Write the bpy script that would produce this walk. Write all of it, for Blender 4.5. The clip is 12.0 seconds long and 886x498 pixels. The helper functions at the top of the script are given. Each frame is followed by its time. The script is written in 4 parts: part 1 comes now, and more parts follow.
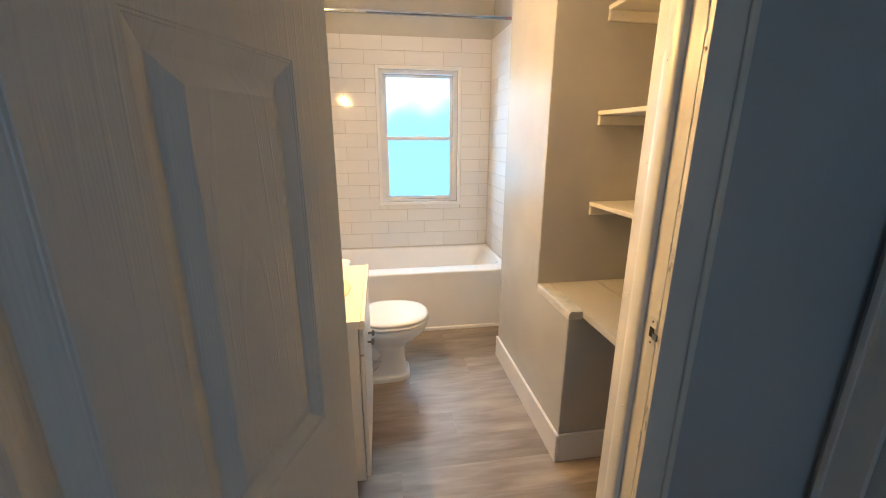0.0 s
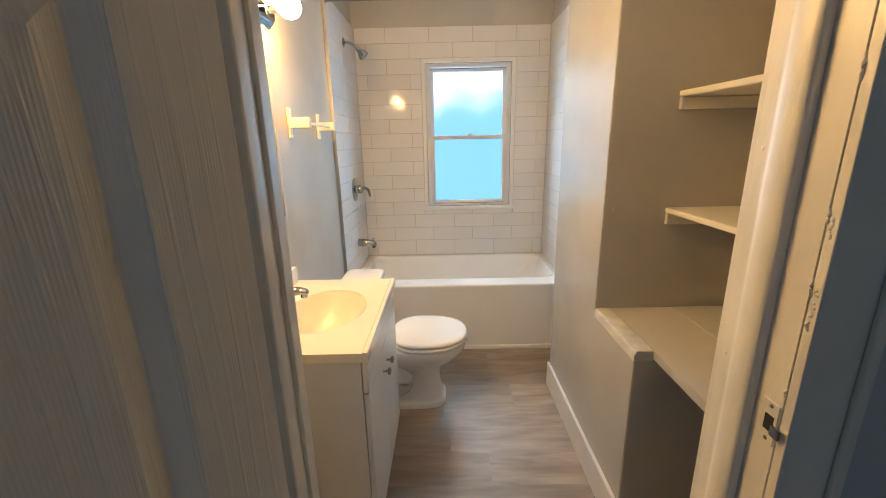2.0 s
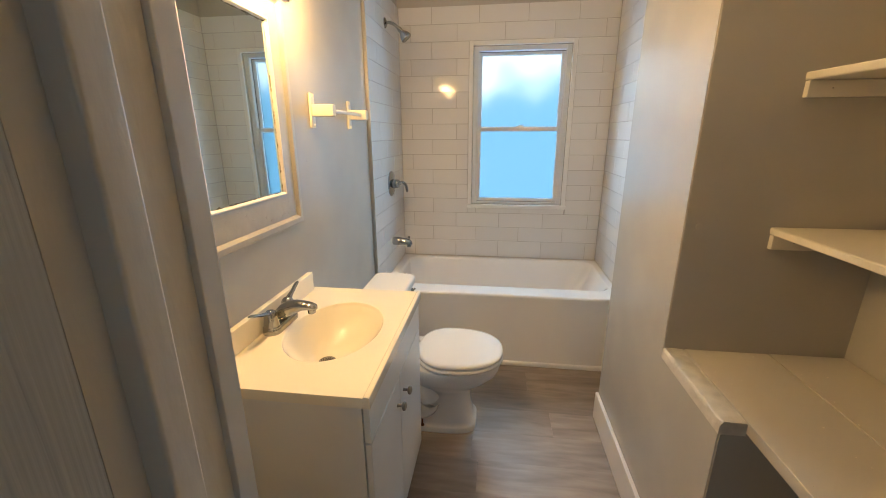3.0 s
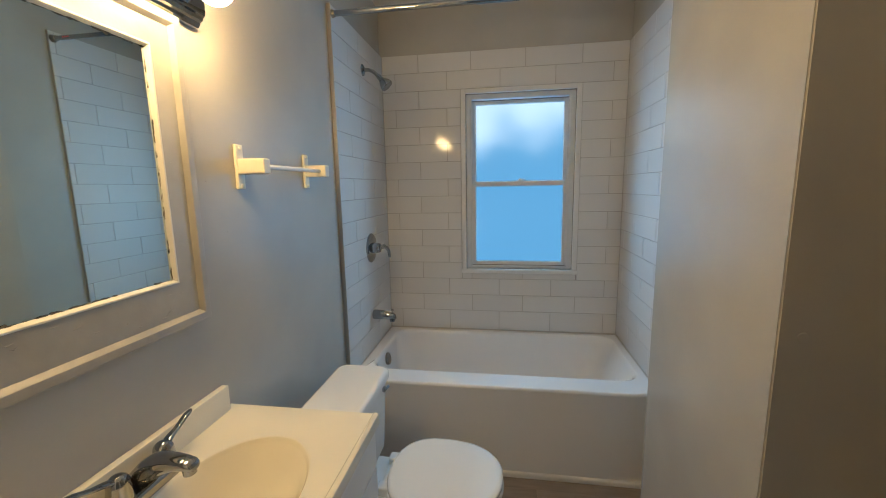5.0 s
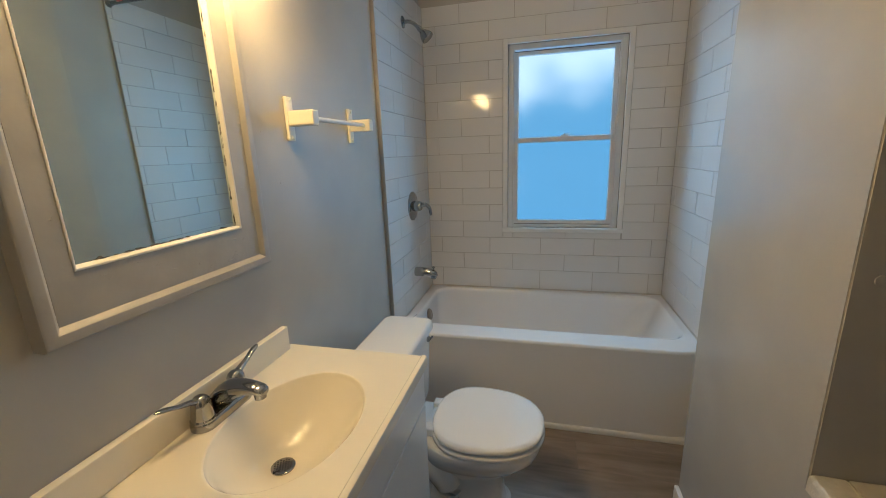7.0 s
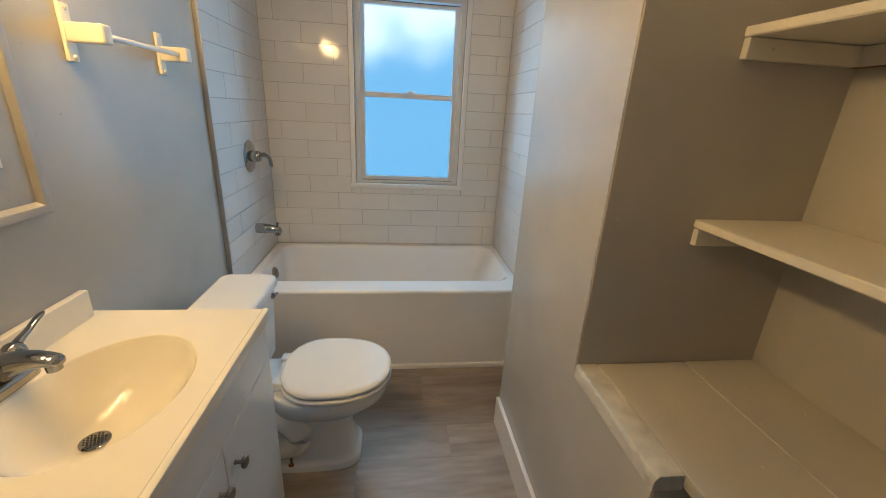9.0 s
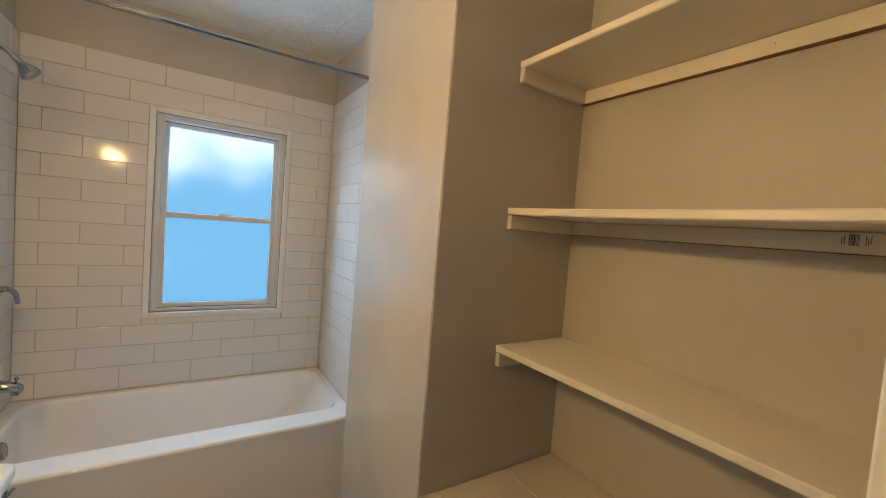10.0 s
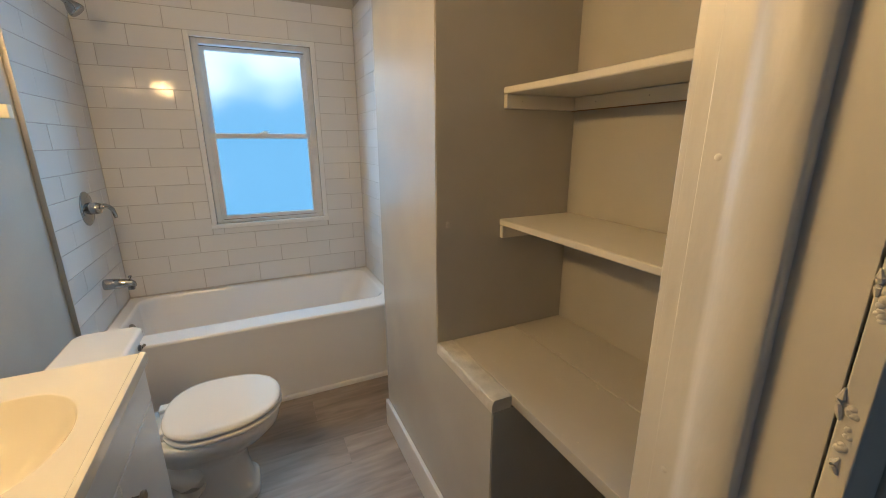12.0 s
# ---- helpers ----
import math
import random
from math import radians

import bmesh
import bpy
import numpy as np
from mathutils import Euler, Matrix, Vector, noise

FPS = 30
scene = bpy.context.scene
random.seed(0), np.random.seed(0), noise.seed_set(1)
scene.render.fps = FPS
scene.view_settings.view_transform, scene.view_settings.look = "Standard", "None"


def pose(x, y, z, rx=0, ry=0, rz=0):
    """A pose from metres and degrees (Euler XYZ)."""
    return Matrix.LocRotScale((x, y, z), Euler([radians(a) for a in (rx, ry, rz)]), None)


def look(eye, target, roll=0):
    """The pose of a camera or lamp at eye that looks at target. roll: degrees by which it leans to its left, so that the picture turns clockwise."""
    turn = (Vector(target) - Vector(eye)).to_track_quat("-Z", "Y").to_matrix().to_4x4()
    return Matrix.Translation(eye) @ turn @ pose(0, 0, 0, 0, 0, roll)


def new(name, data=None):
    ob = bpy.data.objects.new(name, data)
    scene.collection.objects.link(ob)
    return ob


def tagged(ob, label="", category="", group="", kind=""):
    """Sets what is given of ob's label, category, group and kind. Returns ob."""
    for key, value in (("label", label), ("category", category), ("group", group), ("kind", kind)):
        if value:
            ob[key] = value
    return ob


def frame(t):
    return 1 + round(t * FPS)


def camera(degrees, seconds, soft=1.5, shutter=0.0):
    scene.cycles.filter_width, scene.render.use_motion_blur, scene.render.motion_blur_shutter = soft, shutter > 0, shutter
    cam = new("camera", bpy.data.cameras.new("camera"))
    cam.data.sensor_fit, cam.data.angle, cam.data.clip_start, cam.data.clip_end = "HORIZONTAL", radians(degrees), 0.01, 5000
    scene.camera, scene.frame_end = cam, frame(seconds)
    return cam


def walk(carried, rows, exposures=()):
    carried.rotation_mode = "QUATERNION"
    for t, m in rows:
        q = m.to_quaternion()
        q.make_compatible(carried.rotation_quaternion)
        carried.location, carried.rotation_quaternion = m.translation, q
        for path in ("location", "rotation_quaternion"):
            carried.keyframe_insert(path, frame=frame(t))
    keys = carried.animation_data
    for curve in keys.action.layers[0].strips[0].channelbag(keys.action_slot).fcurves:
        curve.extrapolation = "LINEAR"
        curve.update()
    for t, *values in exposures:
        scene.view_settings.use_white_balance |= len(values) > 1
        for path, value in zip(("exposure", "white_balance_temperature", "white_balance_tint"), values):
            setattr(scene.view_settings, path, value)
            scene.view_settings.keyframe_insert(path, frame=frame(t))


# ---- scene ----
cam = camera(96.3, 12.0, soft=1.0)
PATH = [
    (0, (1.434, 2.862, 1.421), (1.734, 4.767, 0.887), 0.1),
    (0.5, (1.421, 2.919, 1.413), (1.812, 4.836, 0.998), -0.8),
    (1, (1.415, 2.975, 1.398), (1.826, 4.88, 0.95), -1.9),
    (1.5, (1.496, 3.06, 1.392), (1.8, 4.973, 0.893), -2.4),
    (2, (1.59, 3.134, 1.386), (1.574, 5.066, 0.87), -1.2),
    (2.5, (1.619, 3.229, 1.381), (1.349, 5.128, 0.815), -0.8),
    (3, (1.631, 3.395, 1.396), (1.38, 5.299, 0.838), -0.2),
    (3.5, (1.644, 3.566, 1.428), (1.416, 5.519, 1.062), -1.0),
    (3.7, (1.657, 3.645, 1.443), (1.423, 5.613, 1.169), -0.6),
    (5.3, (1.690, 3.841, 1.404), (1.382, 5.787, 1.063), -1.3),
    (5.5, (1.687, 3.839, 1.398), (1.380, 5.778, 1.022), -1.5),
    (6, (1.680, 3.832, 1.390), (1.345, 5.759, 0.977), -1.9),
    (6.5, (1.673, 3.833, 1.385), (1.250, 5.741, 0.964), -2.1),
    (6.7, (1.664, 3.830, 1.380), (1.197, 5.724, 0.946), -2.4),
    (8.3, (1.684, 3.751, 1.314), (1.302, 5.577, 0.594), 0.6),
    (8.5, (1.71, 3.762, 1.313), (1.401, 5.59, 0.564), 0.8),
    (9, (1.701, 3.767, 1.351), (1.945, 5.64, 0.694), 3.0),
    (9.5, (1.661, 3.746, 1.429), (2.458, 5.555, 1.131), 3.9),
    (10, (1.635, 3.723, 1.468), (2.708, 5.407, 1.367), 4.6),
    (10.5, (1.627, 3.706, 1.486), (2.794, 5.33, 1.468), 4.9),
    (11, (1.626, 3.668, 1.422), (2.76, 5.291, 1.143), 3.9),
    (11.5, (1.644, 3.619, 1.372), (2.604, 5.291, 0.839), 1.4),
    (12, (1.688, 3.519, 1.382), (2.515, 5.264, 0.864), -0.2),
]
walk(cam, [(t, look(eye, target, roll)) for t, eye, target, roll in PATH],
     exposures=[(0.0, 1.54, 6950, 18), (1.5, 1.23, 6980, 17.5), (2.5, 0.98, 6950, 16.5), (3.7, 0.59, 6550, 14), (4.5, 0.25, 6200, 11), (5.3, 0.12, 5850, 9.5), (6.7, 0.13, 5850, 9.5),
                (8.3, 0.34, 6150, 11), (9.5, 0.55, 6520, 13), (10.5, 0.51, 6720, 14.5), (12.0, 0.55, 6330, 14)])


# ---- world and lights ----
world = bpy.data.worlds.new("world")
scene.world = world
world.use_nodes = True
wn = world.node_tree.nodes
wsky = wn.new("ShaderNodeTexSky")
wsky.sky_type = 'NISHITA'
wsky.sun_disc = False
wsky.sun_elevation = radians(35)
wsky.sun_rotation = radians(200)
wn["Background"].inputs["Strength"].default_value = 0.1
world.node_tree.links.new(wsky.outputs[0], wn["Background"].inputs["Color"])
WINDOW_GLOW = 8.8
HALL_GLOW = 0.56
BULB_GLOW = 84.0


# ---- materials ----
def mat(name, color=(0.8, 0.8, 0.8), rough=0.5, metal=0.0, spec=0.5, coat=0.0):
    m = bpy.data.materials.new(name)
    m.use_nodes = True
    b = m.node_tree.nodes["Principled BSDF"]
    b.inputs["Base Color"].default_value = (*color, 1)
    b.inputs["Roughness"].default_value = rough
    b.inputs["Metallic"].default_value = metal
    b.inputs["Specular IOR Level"].default_value = spec
    b.inputs["Coat Weight"].default_value = coat
    b.inputs["Coat Roughness"].default_value = 0.06
    return m


def grain(m, scale, bump, depth=0.002, stretch=(1, 1, 1), detail=4.0, vary=0.0, vscale=2.0, rvary=0.0, rnd=0.0):
    """Fine relief plus a slow change of colour and of gloss over the surface."""
    nt = m.node_tree
    n, l = nt.nodes, nt.links
    b = n["Principled BSDF"]
    tc = n.new("ShaderNodeTexCoord")
    mp = n.new("ShaderNodeMapping")
    mp.inputs["Scale"].default_value = stretch
    l.new(tc.outputs["Object"], mp.inputs["Vector"])
    t1 = n.new("ShaderNodeTexNoise")
    t1.inputs["Scale"].default_value = scale
    t1.inputs["Detail"].default_value = detail
    l.new(mp.outputs[0], t1.inputs["Vector"])
    bp = n.new("ShaderNodeBump")
    bp.inputs["Strength"].default_value = bump
    bp.inputs["Distance"].default_value = depth
    l.new(t1.outputs["Fac"], bp.inputs["Height"])
    l.new(bp.outputs[0], b.inputs["Normal"])
    if vary or rnd:
        t2 = n.new("ShaderNodeTexNoise")
        t2.inputs["Scale"].default_value = vscale
        t2.inputs["Detail"].default_value = 2.5
        l.new(tc.outputs["Object"], t2.inputs["Vector"])
        r = n.new("ShaderNodeMapRange")
        r.inputs["From Min"].default_value, r.inputs["From Max"].default_value = 0.3, 0.7
        r.inputs["To Min"].default_value, r.inputs["To Max"].default_value = 1 - vary, 1 + vary
        l.new(t2.outputs["Fac"], r.inputs["Value"])
        v = r.outputs[0]
        if rnd:
            oi = n.new("ShaderNodeObjectInfo")
            r2 = n.new("ShaderNodeMapRange")
            r2.inputs["To Min"].default_value, r2.inputs["To Max"].default_value = 1 - rnd, 1 + rnd
            l.new(oi.outputs["Random"], r2.inputs["Value"])
            mu = n.new("ShaderNodeMath")
            mu.operation = 'MULTIPLY'
            l.new(v, mu.inputs[0])
            l.new(r2.outputs[0], mu.inputs[1])
            v = mu.outputs[0]
        hs = n.new("ShaderNodeHueSaturation")
        hs.inputs["Color"].default_value = b.inputs["Base Color"].default_value
        l.new(v, hs.inputs["Value"])
        l.new(hs.outputs[0], b.inputs["Base Color"])
        if rvary:
            r3 = n.new("ShaderNodeMapRange")
            base = b.inputs["Roughness"].default_value
            r3.inputs["From Min"].default_value, r3.inputs["From Max"].default_value = 0.3, 0.7
            r3.inputs["To Min"].default_value, r3.inputs["To Max"].default_value = base - rvary, base + rvary
            l.new(t2.outputs["Fac"], r3.inputs["Value"])
            l.new(r3.outputs[0], b.inputs["Roughness"])
    return m


def glow(name, color, strength):
    m = bpy.data.materials.new(name)
    m.use_nodes = True
    n = m.node_tree.nodes
    n.clear()
    e = n.new("ShaderNodeEmission")
    e.inputs["Color"].default_value = (*color, 1)
    e.inputs["Strength"].default_value = strength
    o = n.new("ShaderNodeOutputMaterial")
    m.node_tree.links.new(e.outputs[0], o.inputs[0])
    return m


M_WALL = grain(mat("grey_satin_paint", (0.455, 0.437, 0.40), 0.24, spec=0.5), 90, 0.16, 0.0015, vary=0.06, vscale=3.4)
M_NICHE = grain(mat("grey_matt_paint", (0.455, 0.437, 0.40), 0.5), 90, 0.16, 0.0015, vary=0.06, vscale=3.4)
M_HALL = grain(mat("hall_paint", (0.44, 0.475, 0.495), 0.55), 90, 0.1, 0.001, vary=0.05, vscale=2.0)
M_CEIL = grain(mat("textured_ceiling_paint", (0.74, 0.74, 0.73), 0.75), 26, 0.7, 0.012, detail=3.0, vary=0.04, vscale=5)
M_TRIM = grain(mat("old_white_gloss_paint", (0.70, 0.67, 0.61), 0.36), 30, 0.45, 0.0035, stretch=(1, 1, 0.3), vary=0.04, vscale=9.0, rvary=0.03)
M_BASEB = grain(mat("baseboard_paint", (0.74, 0.72, 0.71), 0.35), 60, 0.1, 0.001, vary=0.03, vscale=6.0)
M_DOOR = grain(mat("door_paint", (0.68, 0.69, 0.665), 0.36), 60, 0.25, 0.0012, stretch=(2.6, 2.6, 0.03), detail=3.0, vary=0.03, vscale=3.0)


def embossed_grain(m):
    """Pressed wood grain: fine upright ribs that fade in and out, and long arched growth lines."""
    nt = m.node_tree
    n, l = nt.nodes, nt.links
    b = n["Principled BSDF"]
    tc = n.new("ShaderNodeTexCoord")

    def wave(stretch, scale, distortion, detail_scale, lo, hi, centre=None):
        mp = n.new("ShaderNodeMapping")
        mp.inputs["Scale"].default_value = (1.0, 1.0, stretch)
        l.new(tc.outputs["Object"], mp.inputs["Vector"])
        w = n.new("ShaderNodeTexWave")
        w.bands_direction = 'X'
        if centre:
            mp.inputs["Location"].default_value = centre
            w.wave_type = 'RINGS'
            w.rings_direction = 'Y'
        w.inputs["Scale"].default_value = scale
        w.inputs["Distortion"].default_value = distortion
        w.inputs["Detail"].default_value = 2.0
        w.inputs["Detail Scale"].default_value = detail_scale
        l.new(mp.outputs[0], w.inputs["Vector"])
        r = n.new("ShaderNodeMapRange")
        r.inputs["From Min"].default_value, r.inputs["From Max"].default_value = lo, hi
        l.new(w.outputs["Fac"], r.inputs["Value"])
        return r.outputs[0]

    def relief(height, strength, distance, below):
        bp = n.new("ShaderNodeBump")
        bp.inputs["Strength"].default_value = strength
        bp.inputs["Distance"].default_value = distance
        l.new(below, bp.inputs["Normal"])
        l.new(height, bp.inputs["Height"])
        return bp.outputs[0]

    fade = n.new("ShaderNodeTexNoise")
    fade.inputs["Scale"].default_value = 5.0
    l.new(tc.outputs["Object"], fade.inputs["Vector"])
    fr = n.new("ShaderNodeMapRange")
    fr.inputs["From Min"].default_value, fr.inputs["From Max"].default_value = 0.35, 0.6
    fr.inputs["To Min"].default_value = 0.25
    l.new(fade.outputs["Fac"], fr.inputs["Value"])
    mu = n.new("ShaderNodeMath")
    mu.operation = 'MULTIPLY'
    l.new(wave(0.02, 85.0, 2.5, 0.6, 0.2, 0.9), mu.inputs[0])
    l.new(fr.outputs[0], mu.inputs[1])
    nrm = relief(mu.outputs[0], 0.4, 0.0003, b.inputs["Normal"].links[0].from_socket)
    nrm = relief(wave(0.10, 15.0, 4.0, 1.6, 0.84, 0.98, (-0.24, 0.0, -0.10)), 0.5, 0.0007, nrm)
    l.new(nrm, b.inputs["Normal"])


embossed_grain(M_DOOR)
M_SHELF = grain(mat("cream_shelf_paint", (0.72, 0.68, 0.59), 0.38), 40, 0.2, 0.0015, vary=0.025, vscale=7.0, rvary=0.02)
M_COUNTER = grain(mat("worn_counter_paint", (0.50, 0.475, 0.43), 0.33), 30, 0.3, 0.002, vary=0.03, vscale=4.0, rvary=0.02)
M_NOSING = grain(mat("chipped_nosing_paint", (0.55, 0.525, 0.47), 0.4), 70, 0.9, 0.004, detail=6.0, vary=0.16, vscale=22.0, rvary=0.06)
M_TILE = grain(mat("white_glazed_tile", (0.66, 0.65, 0.64), 0.09, spec=0.4), 8, 0.16, 0.002, rnd=0.025, vary=0.01)
M_GROUT = grain(mat("grey_grout", (0.40, 0.38, 0.355), 0.85), 200, 0.3, 0.001, vary=0.12, vscale=14)
M_TUB = grain(mat("white_enamel", (0.80, 0.79, 0.79), 0.13), 3, 0.03, 0.002, vary=0.015, vscale=3)
M_PORC = grain(mat("white_porcelain", (0.80, 0.79, 0.775), 0.07), 4, 0.03, 0.002, vary=0.015, vscale=4)
M_SEAT = mat("white_seat_plastic", (0.80, 0.79, 0.775), 0.08)
M_VTOP = grain(mat("cream_cultured_marble", (0.80, 0.75, 0.64), 0.09), 5, 0.03, 0.001, vary=0.015, vscale=5)
M_VBODY = grain(mat("white_laminate", (0.72, 0.715, 0.70), 0.32), 80, 0.05, 0.001, vary=0.02, vscale=5)
M_CHROME = mat("chrome", (0.36, 0.365, 0.375), 0.03, 1.0)
M_ALU = mat("brushed_aluminium_edge", (0.50, 0.47, 0.42), 0.35, 1.0)
M_NICKEL = mat("brushed_nickel", (0.30, 0.265, 0.225), 0.28, 1.0)
M_NAIL = mat("painted_nail", (0.36, 0.33, 0.28), 0.5)
M_RAW_SHADE = grain(mat("bare_wood_and_shade", (0.22, 0.12, 0.06), 0.7), 40, 0.3, 0.001, stretch=(1, 0.1, 1), vary=0.2, vscale=20)
M_JOINT_SHADE = mat("dark_joint_shade", (0.09, 0.08, 0.07), 0.7)
M_DARK = mat("hole_shade_and_subfloor_black", (0.02, 0.018, 0.016), 0.7)
M_CREAM = mat("cream_ceramic", (0.78, 0.73, 0.60), 0.2)
M_ROD = mat("white_rod", (0.78, 0.77, 0.74), 0.25)
M_VINYL = grain(mat("window_vinyl", (0.62, 0.63, 0.64), 0.4), 50, 0.06, 0.001, vary=0.04, vscale=12)
M_WTRIM = mat("white_window_trim", (0.70, 0.69, 0.675), 0.3)
M_RUST = mat("rusty_bolt", (0.20, 0.09, 0.04), 0.6, 0.6)
M_RED = mat("red_print", (0.6, 0.06, 0.05), 0.5)
M_CORRODE = grain(mat("corroded_silvering", (0.10, 0.085, 0.06), 0.6), 120, 0.5, 0.002, vary=0.5, vscale=60)
M_BULB = glow("lit_bulb_glass", (1.0, 0.64, 0.25), BULB_GLOW)
M_CAULK = mat("caulk", (0.50, 0.47, 0.43), 0.6)
M_PAPER = mat("paper_label", (0.70, 0.68, 0.62), 0.6)
M_INK = mat("label_ink", (0.05, 0.05, 0.05), 0.6)


def mirror_material():
    m = mat("aged_mirror", (0.66, 0.75, 0.74), 0.015, 1.0)
    return m


M_MIRROR = mirror_material()
M_CABINET = grain(mat("old_grey_cream_paint", (0.38, 0.362, 0.328), 0.36), 20, 0.5, 0.003, detail=3.0, vary=0.08, vscale=14.0, rvary=0.03)


def plank_material():
    """Grey-brown wood print: streaks along x, knots, and a tone of its own for each plank."""
    m = mat("grey_vinyl_plank", (0.2, 0.16, 0.13), 0.4)
    nt = m.node_tree
    n, l = nt.nodes, nt.links
    b = n["Principled BSDF"]
    tc = n.new("ShaderNodeTexCoord")
    oi = n.new("ShaderNodeObjectInfo")
    off = n.new("ShaderNodeCombineXYZ")
    mul = n.new("ShaderNodeMath")
    mul.operation = 'MULTIPLY'
    mul.inputs[1].default_value = 37.0
    l.new(oi.outputs["Random"], mul.inputs[0])
    l.new(mul.outputs[0], off.inputs[0])
    l.new(mul.outputs[0], off.inputs[2])
    add = n.new("ShaderNodeVectorMath")
    l.new(tc.outputs["Object"], add.inputs[0])
    l.new(off.outputs[0], add.inputs[1])
    mp = n.new("ShaderNodeMapping")
    mp.inputs["Scale"].default_value = (1.6, 11, 1)
    l.new(add.outputs[0], mp.inputs["Vector"])
    t1 = n.new("ShaderNodeTexNoise")
    t1.inputs["Scale"].default_value = 2.2
    t1.inputs["Detail"].default_value = 9
    t1.inputs["Distortion"].default_value = 0.6
    l.new(mp.outputs[0], t1.inputs["Vector"])
    mp2 = n.new("ShaderNodeMapping")
    mp2.inputs["Scale"].default_value = (2.2, 7, 1)
    l.new(add.outputs[0], mp2.inputs["Vector"])
    t2 = n.new("ShaderNodeTexNoise")
    t2.inputs["Scale"].default_value = 1.6
    t2.inputs["Detail"].default_value = 4
    l.new(mp2.outputs[0], t2.inputs["Vector"])
    ramp = n.new("ShaderNodeValToRGB")
    e = ramp.color_ramp.elements
    e[0].position, e[0].color = 0.32, (0.200, 0.166, 0.145, 1)
    e[1].position, e[1].color = 0.72, (0.44, 0.37, 0.32, 1)
    mid = ramp.color_ramp.elements.new(0.52)
    mid.color = (0.315, 0.262, 0.226, 1)
    mixf = n.new("ShaderNodeMath")
    mixf.operation = 'MULTIPLY_ADD'
    mixf.inputs[1].default_value = 0.55
    l.new(t1.outputs["Fac"], mixf.inputs[0])
    half = n.new("ShaderNodeMath")
    half.operation = 'MULTIPLY'
    half.inputs[1].default_value = 0.45
    l.new(t2.outputs["Fac"], half.inputs[0])
    l.new(half.outputs[0], mixf.inputs[2])
    l.new(mixf.outputs[0], ramp.inputs["Fac"])
    hs = n.new("ShaderNodeHueSaturation")
    r2 = n.new("ShaderNodeMapRange")
    r2.inputs["To Min"].default_value, r2.inputs["To Max"].default_value = 0.86, 1.16
    l.new(oi.outputs["Random"], r2.inputs["Value"])
    l.new(r2.outputs[0], hs.inputs["Value"])
    l.new(ramp.outputs[0], hs.inputs["Color"])
    l.new(hs.outputs[0], b.inputs["Base Color"])
    bp = n.new("ShaderNodeBump")
    bp.inputs["Strength"].default_value = 0.25
    bp.inputs["Distance"].default_value = 0.001
    l.new(t1.outputs["Fac"], bp.inputs["Height"])
    l.new(bp.outputs[0], b.inputs["Normal"])
    return m


M_PLANK = plank_material()


def frosted_material():
    m = mat("frosted_glass", (0.117, 0.106, 0.104), 0.45)
    b = m.node_tree.nodes["Principled BSDF"]
    b.inputs["Transmission Weight"].default_value = 1.0
    b.inputs["IOR"].default_value = 1.2
    return m


M_FROST = frosted_material()


def sky_backdrop(name, strength, scale):
    """Sky seen outside: blue with soft pale clouds towards the top."""
    m = bpy.data.materials.new(name)
    m.use_nodes = True
    n, l = m.node_tree.nodes, m.node_tree.links
    n.clear()
    tc = n.new("ShaderNodeTexCoord")
    t = n.new("ShaderNodeTexNoise")
    t.inputs["Scale"].default_value = scale
    t.inputs["Detail"].default_value = 2.0
    l.new(tc.outputs["Object"], t.inputs["Vector"])
    sep = n.new("ShaderNodeSeparateXYZ")
    l.new(tc.outputs["Object"], sep.inputs[0])
    up = n.new("ShaderNodeMapRange")
    up.inputs["From Min"].default_value, up.inputs["From Max"].default_value = 1.5, 2.0
    up.inputs["To Min"].default_value, up.inputs["To Max"].default_value = -0.35, 0.28
    l.new(sep.outputs["Z"], up.inputs["Value"])
    ad = n.new("ShaderNodeMath")
    l.new(t.outputs["Fac"], ad.inputs[0])
    l.new(up.outputs[0], ad.inputs[1])
    ramp = n.new("ShaderNodeValToRGB")
    e = ramp.color_ramp.elements
    e[0].position, e[0].color = 0.30, (0.12, 0.385, 0.65, 1)
    e[1].position, e[1].color = 0.74, (0.60, 0.88, 1.06, 1)
    l.new(ad.outputs[0], ramp.inputs["Fac"])
    em = n.new("ShaderNodeEmission")
    em.inputs["Strength"].default_value = strength
    l.new(ramp.outputs[0], em.inputs["Color"])
    o = n.new("ShaderNodeOutputMaterial")
    l.new(em.outputs[0], o.inputs[0])
    return m


# ---- mesh helpers ----
def box(bm, x0, y0, z0, x1, y1, z1, bevel=0.0, seg=2):
    vs = [bm.verts.new((x, y, z)) for x in (x0, x1) for y in (y0, y1) for z in (z0, z1)]
    fs = []
    for q in ((0, 1, 3, 2), (4, 6, 7, 5), (0, 4, 5, 1), (2, 3, 7, 6), (0, 2, 6, 4), (1, 5, 7, 3)):
        fs.append(bm.faces.new([vs[i] for i in q]))
    if bevel:
        es = list({e for f in fs for e in f.edges})
        bmesh.ops.bevel(bm, geom=es, offset=bevel, segments=seg, affect='EDGES', profile=0.5)
    return bm


def loft(bm, rings, cap0=True, cap1=True, closed=True):
    rows = [[bm.verts.new(p) for p in r] for r in rings]
    k = len(rows[0])
    for a, b in zip(rows, rows[1:]):
        for i in range(k if closed else k - 1):
            j = (i + 1) % k
            bm.faces.new((a[i], a[j], b[j], b[i]))
    if cap0:
        bm.faces.new(rows[0][::-1])
    if cap1:
        bm.faces.new(rows[-1])
    return bm


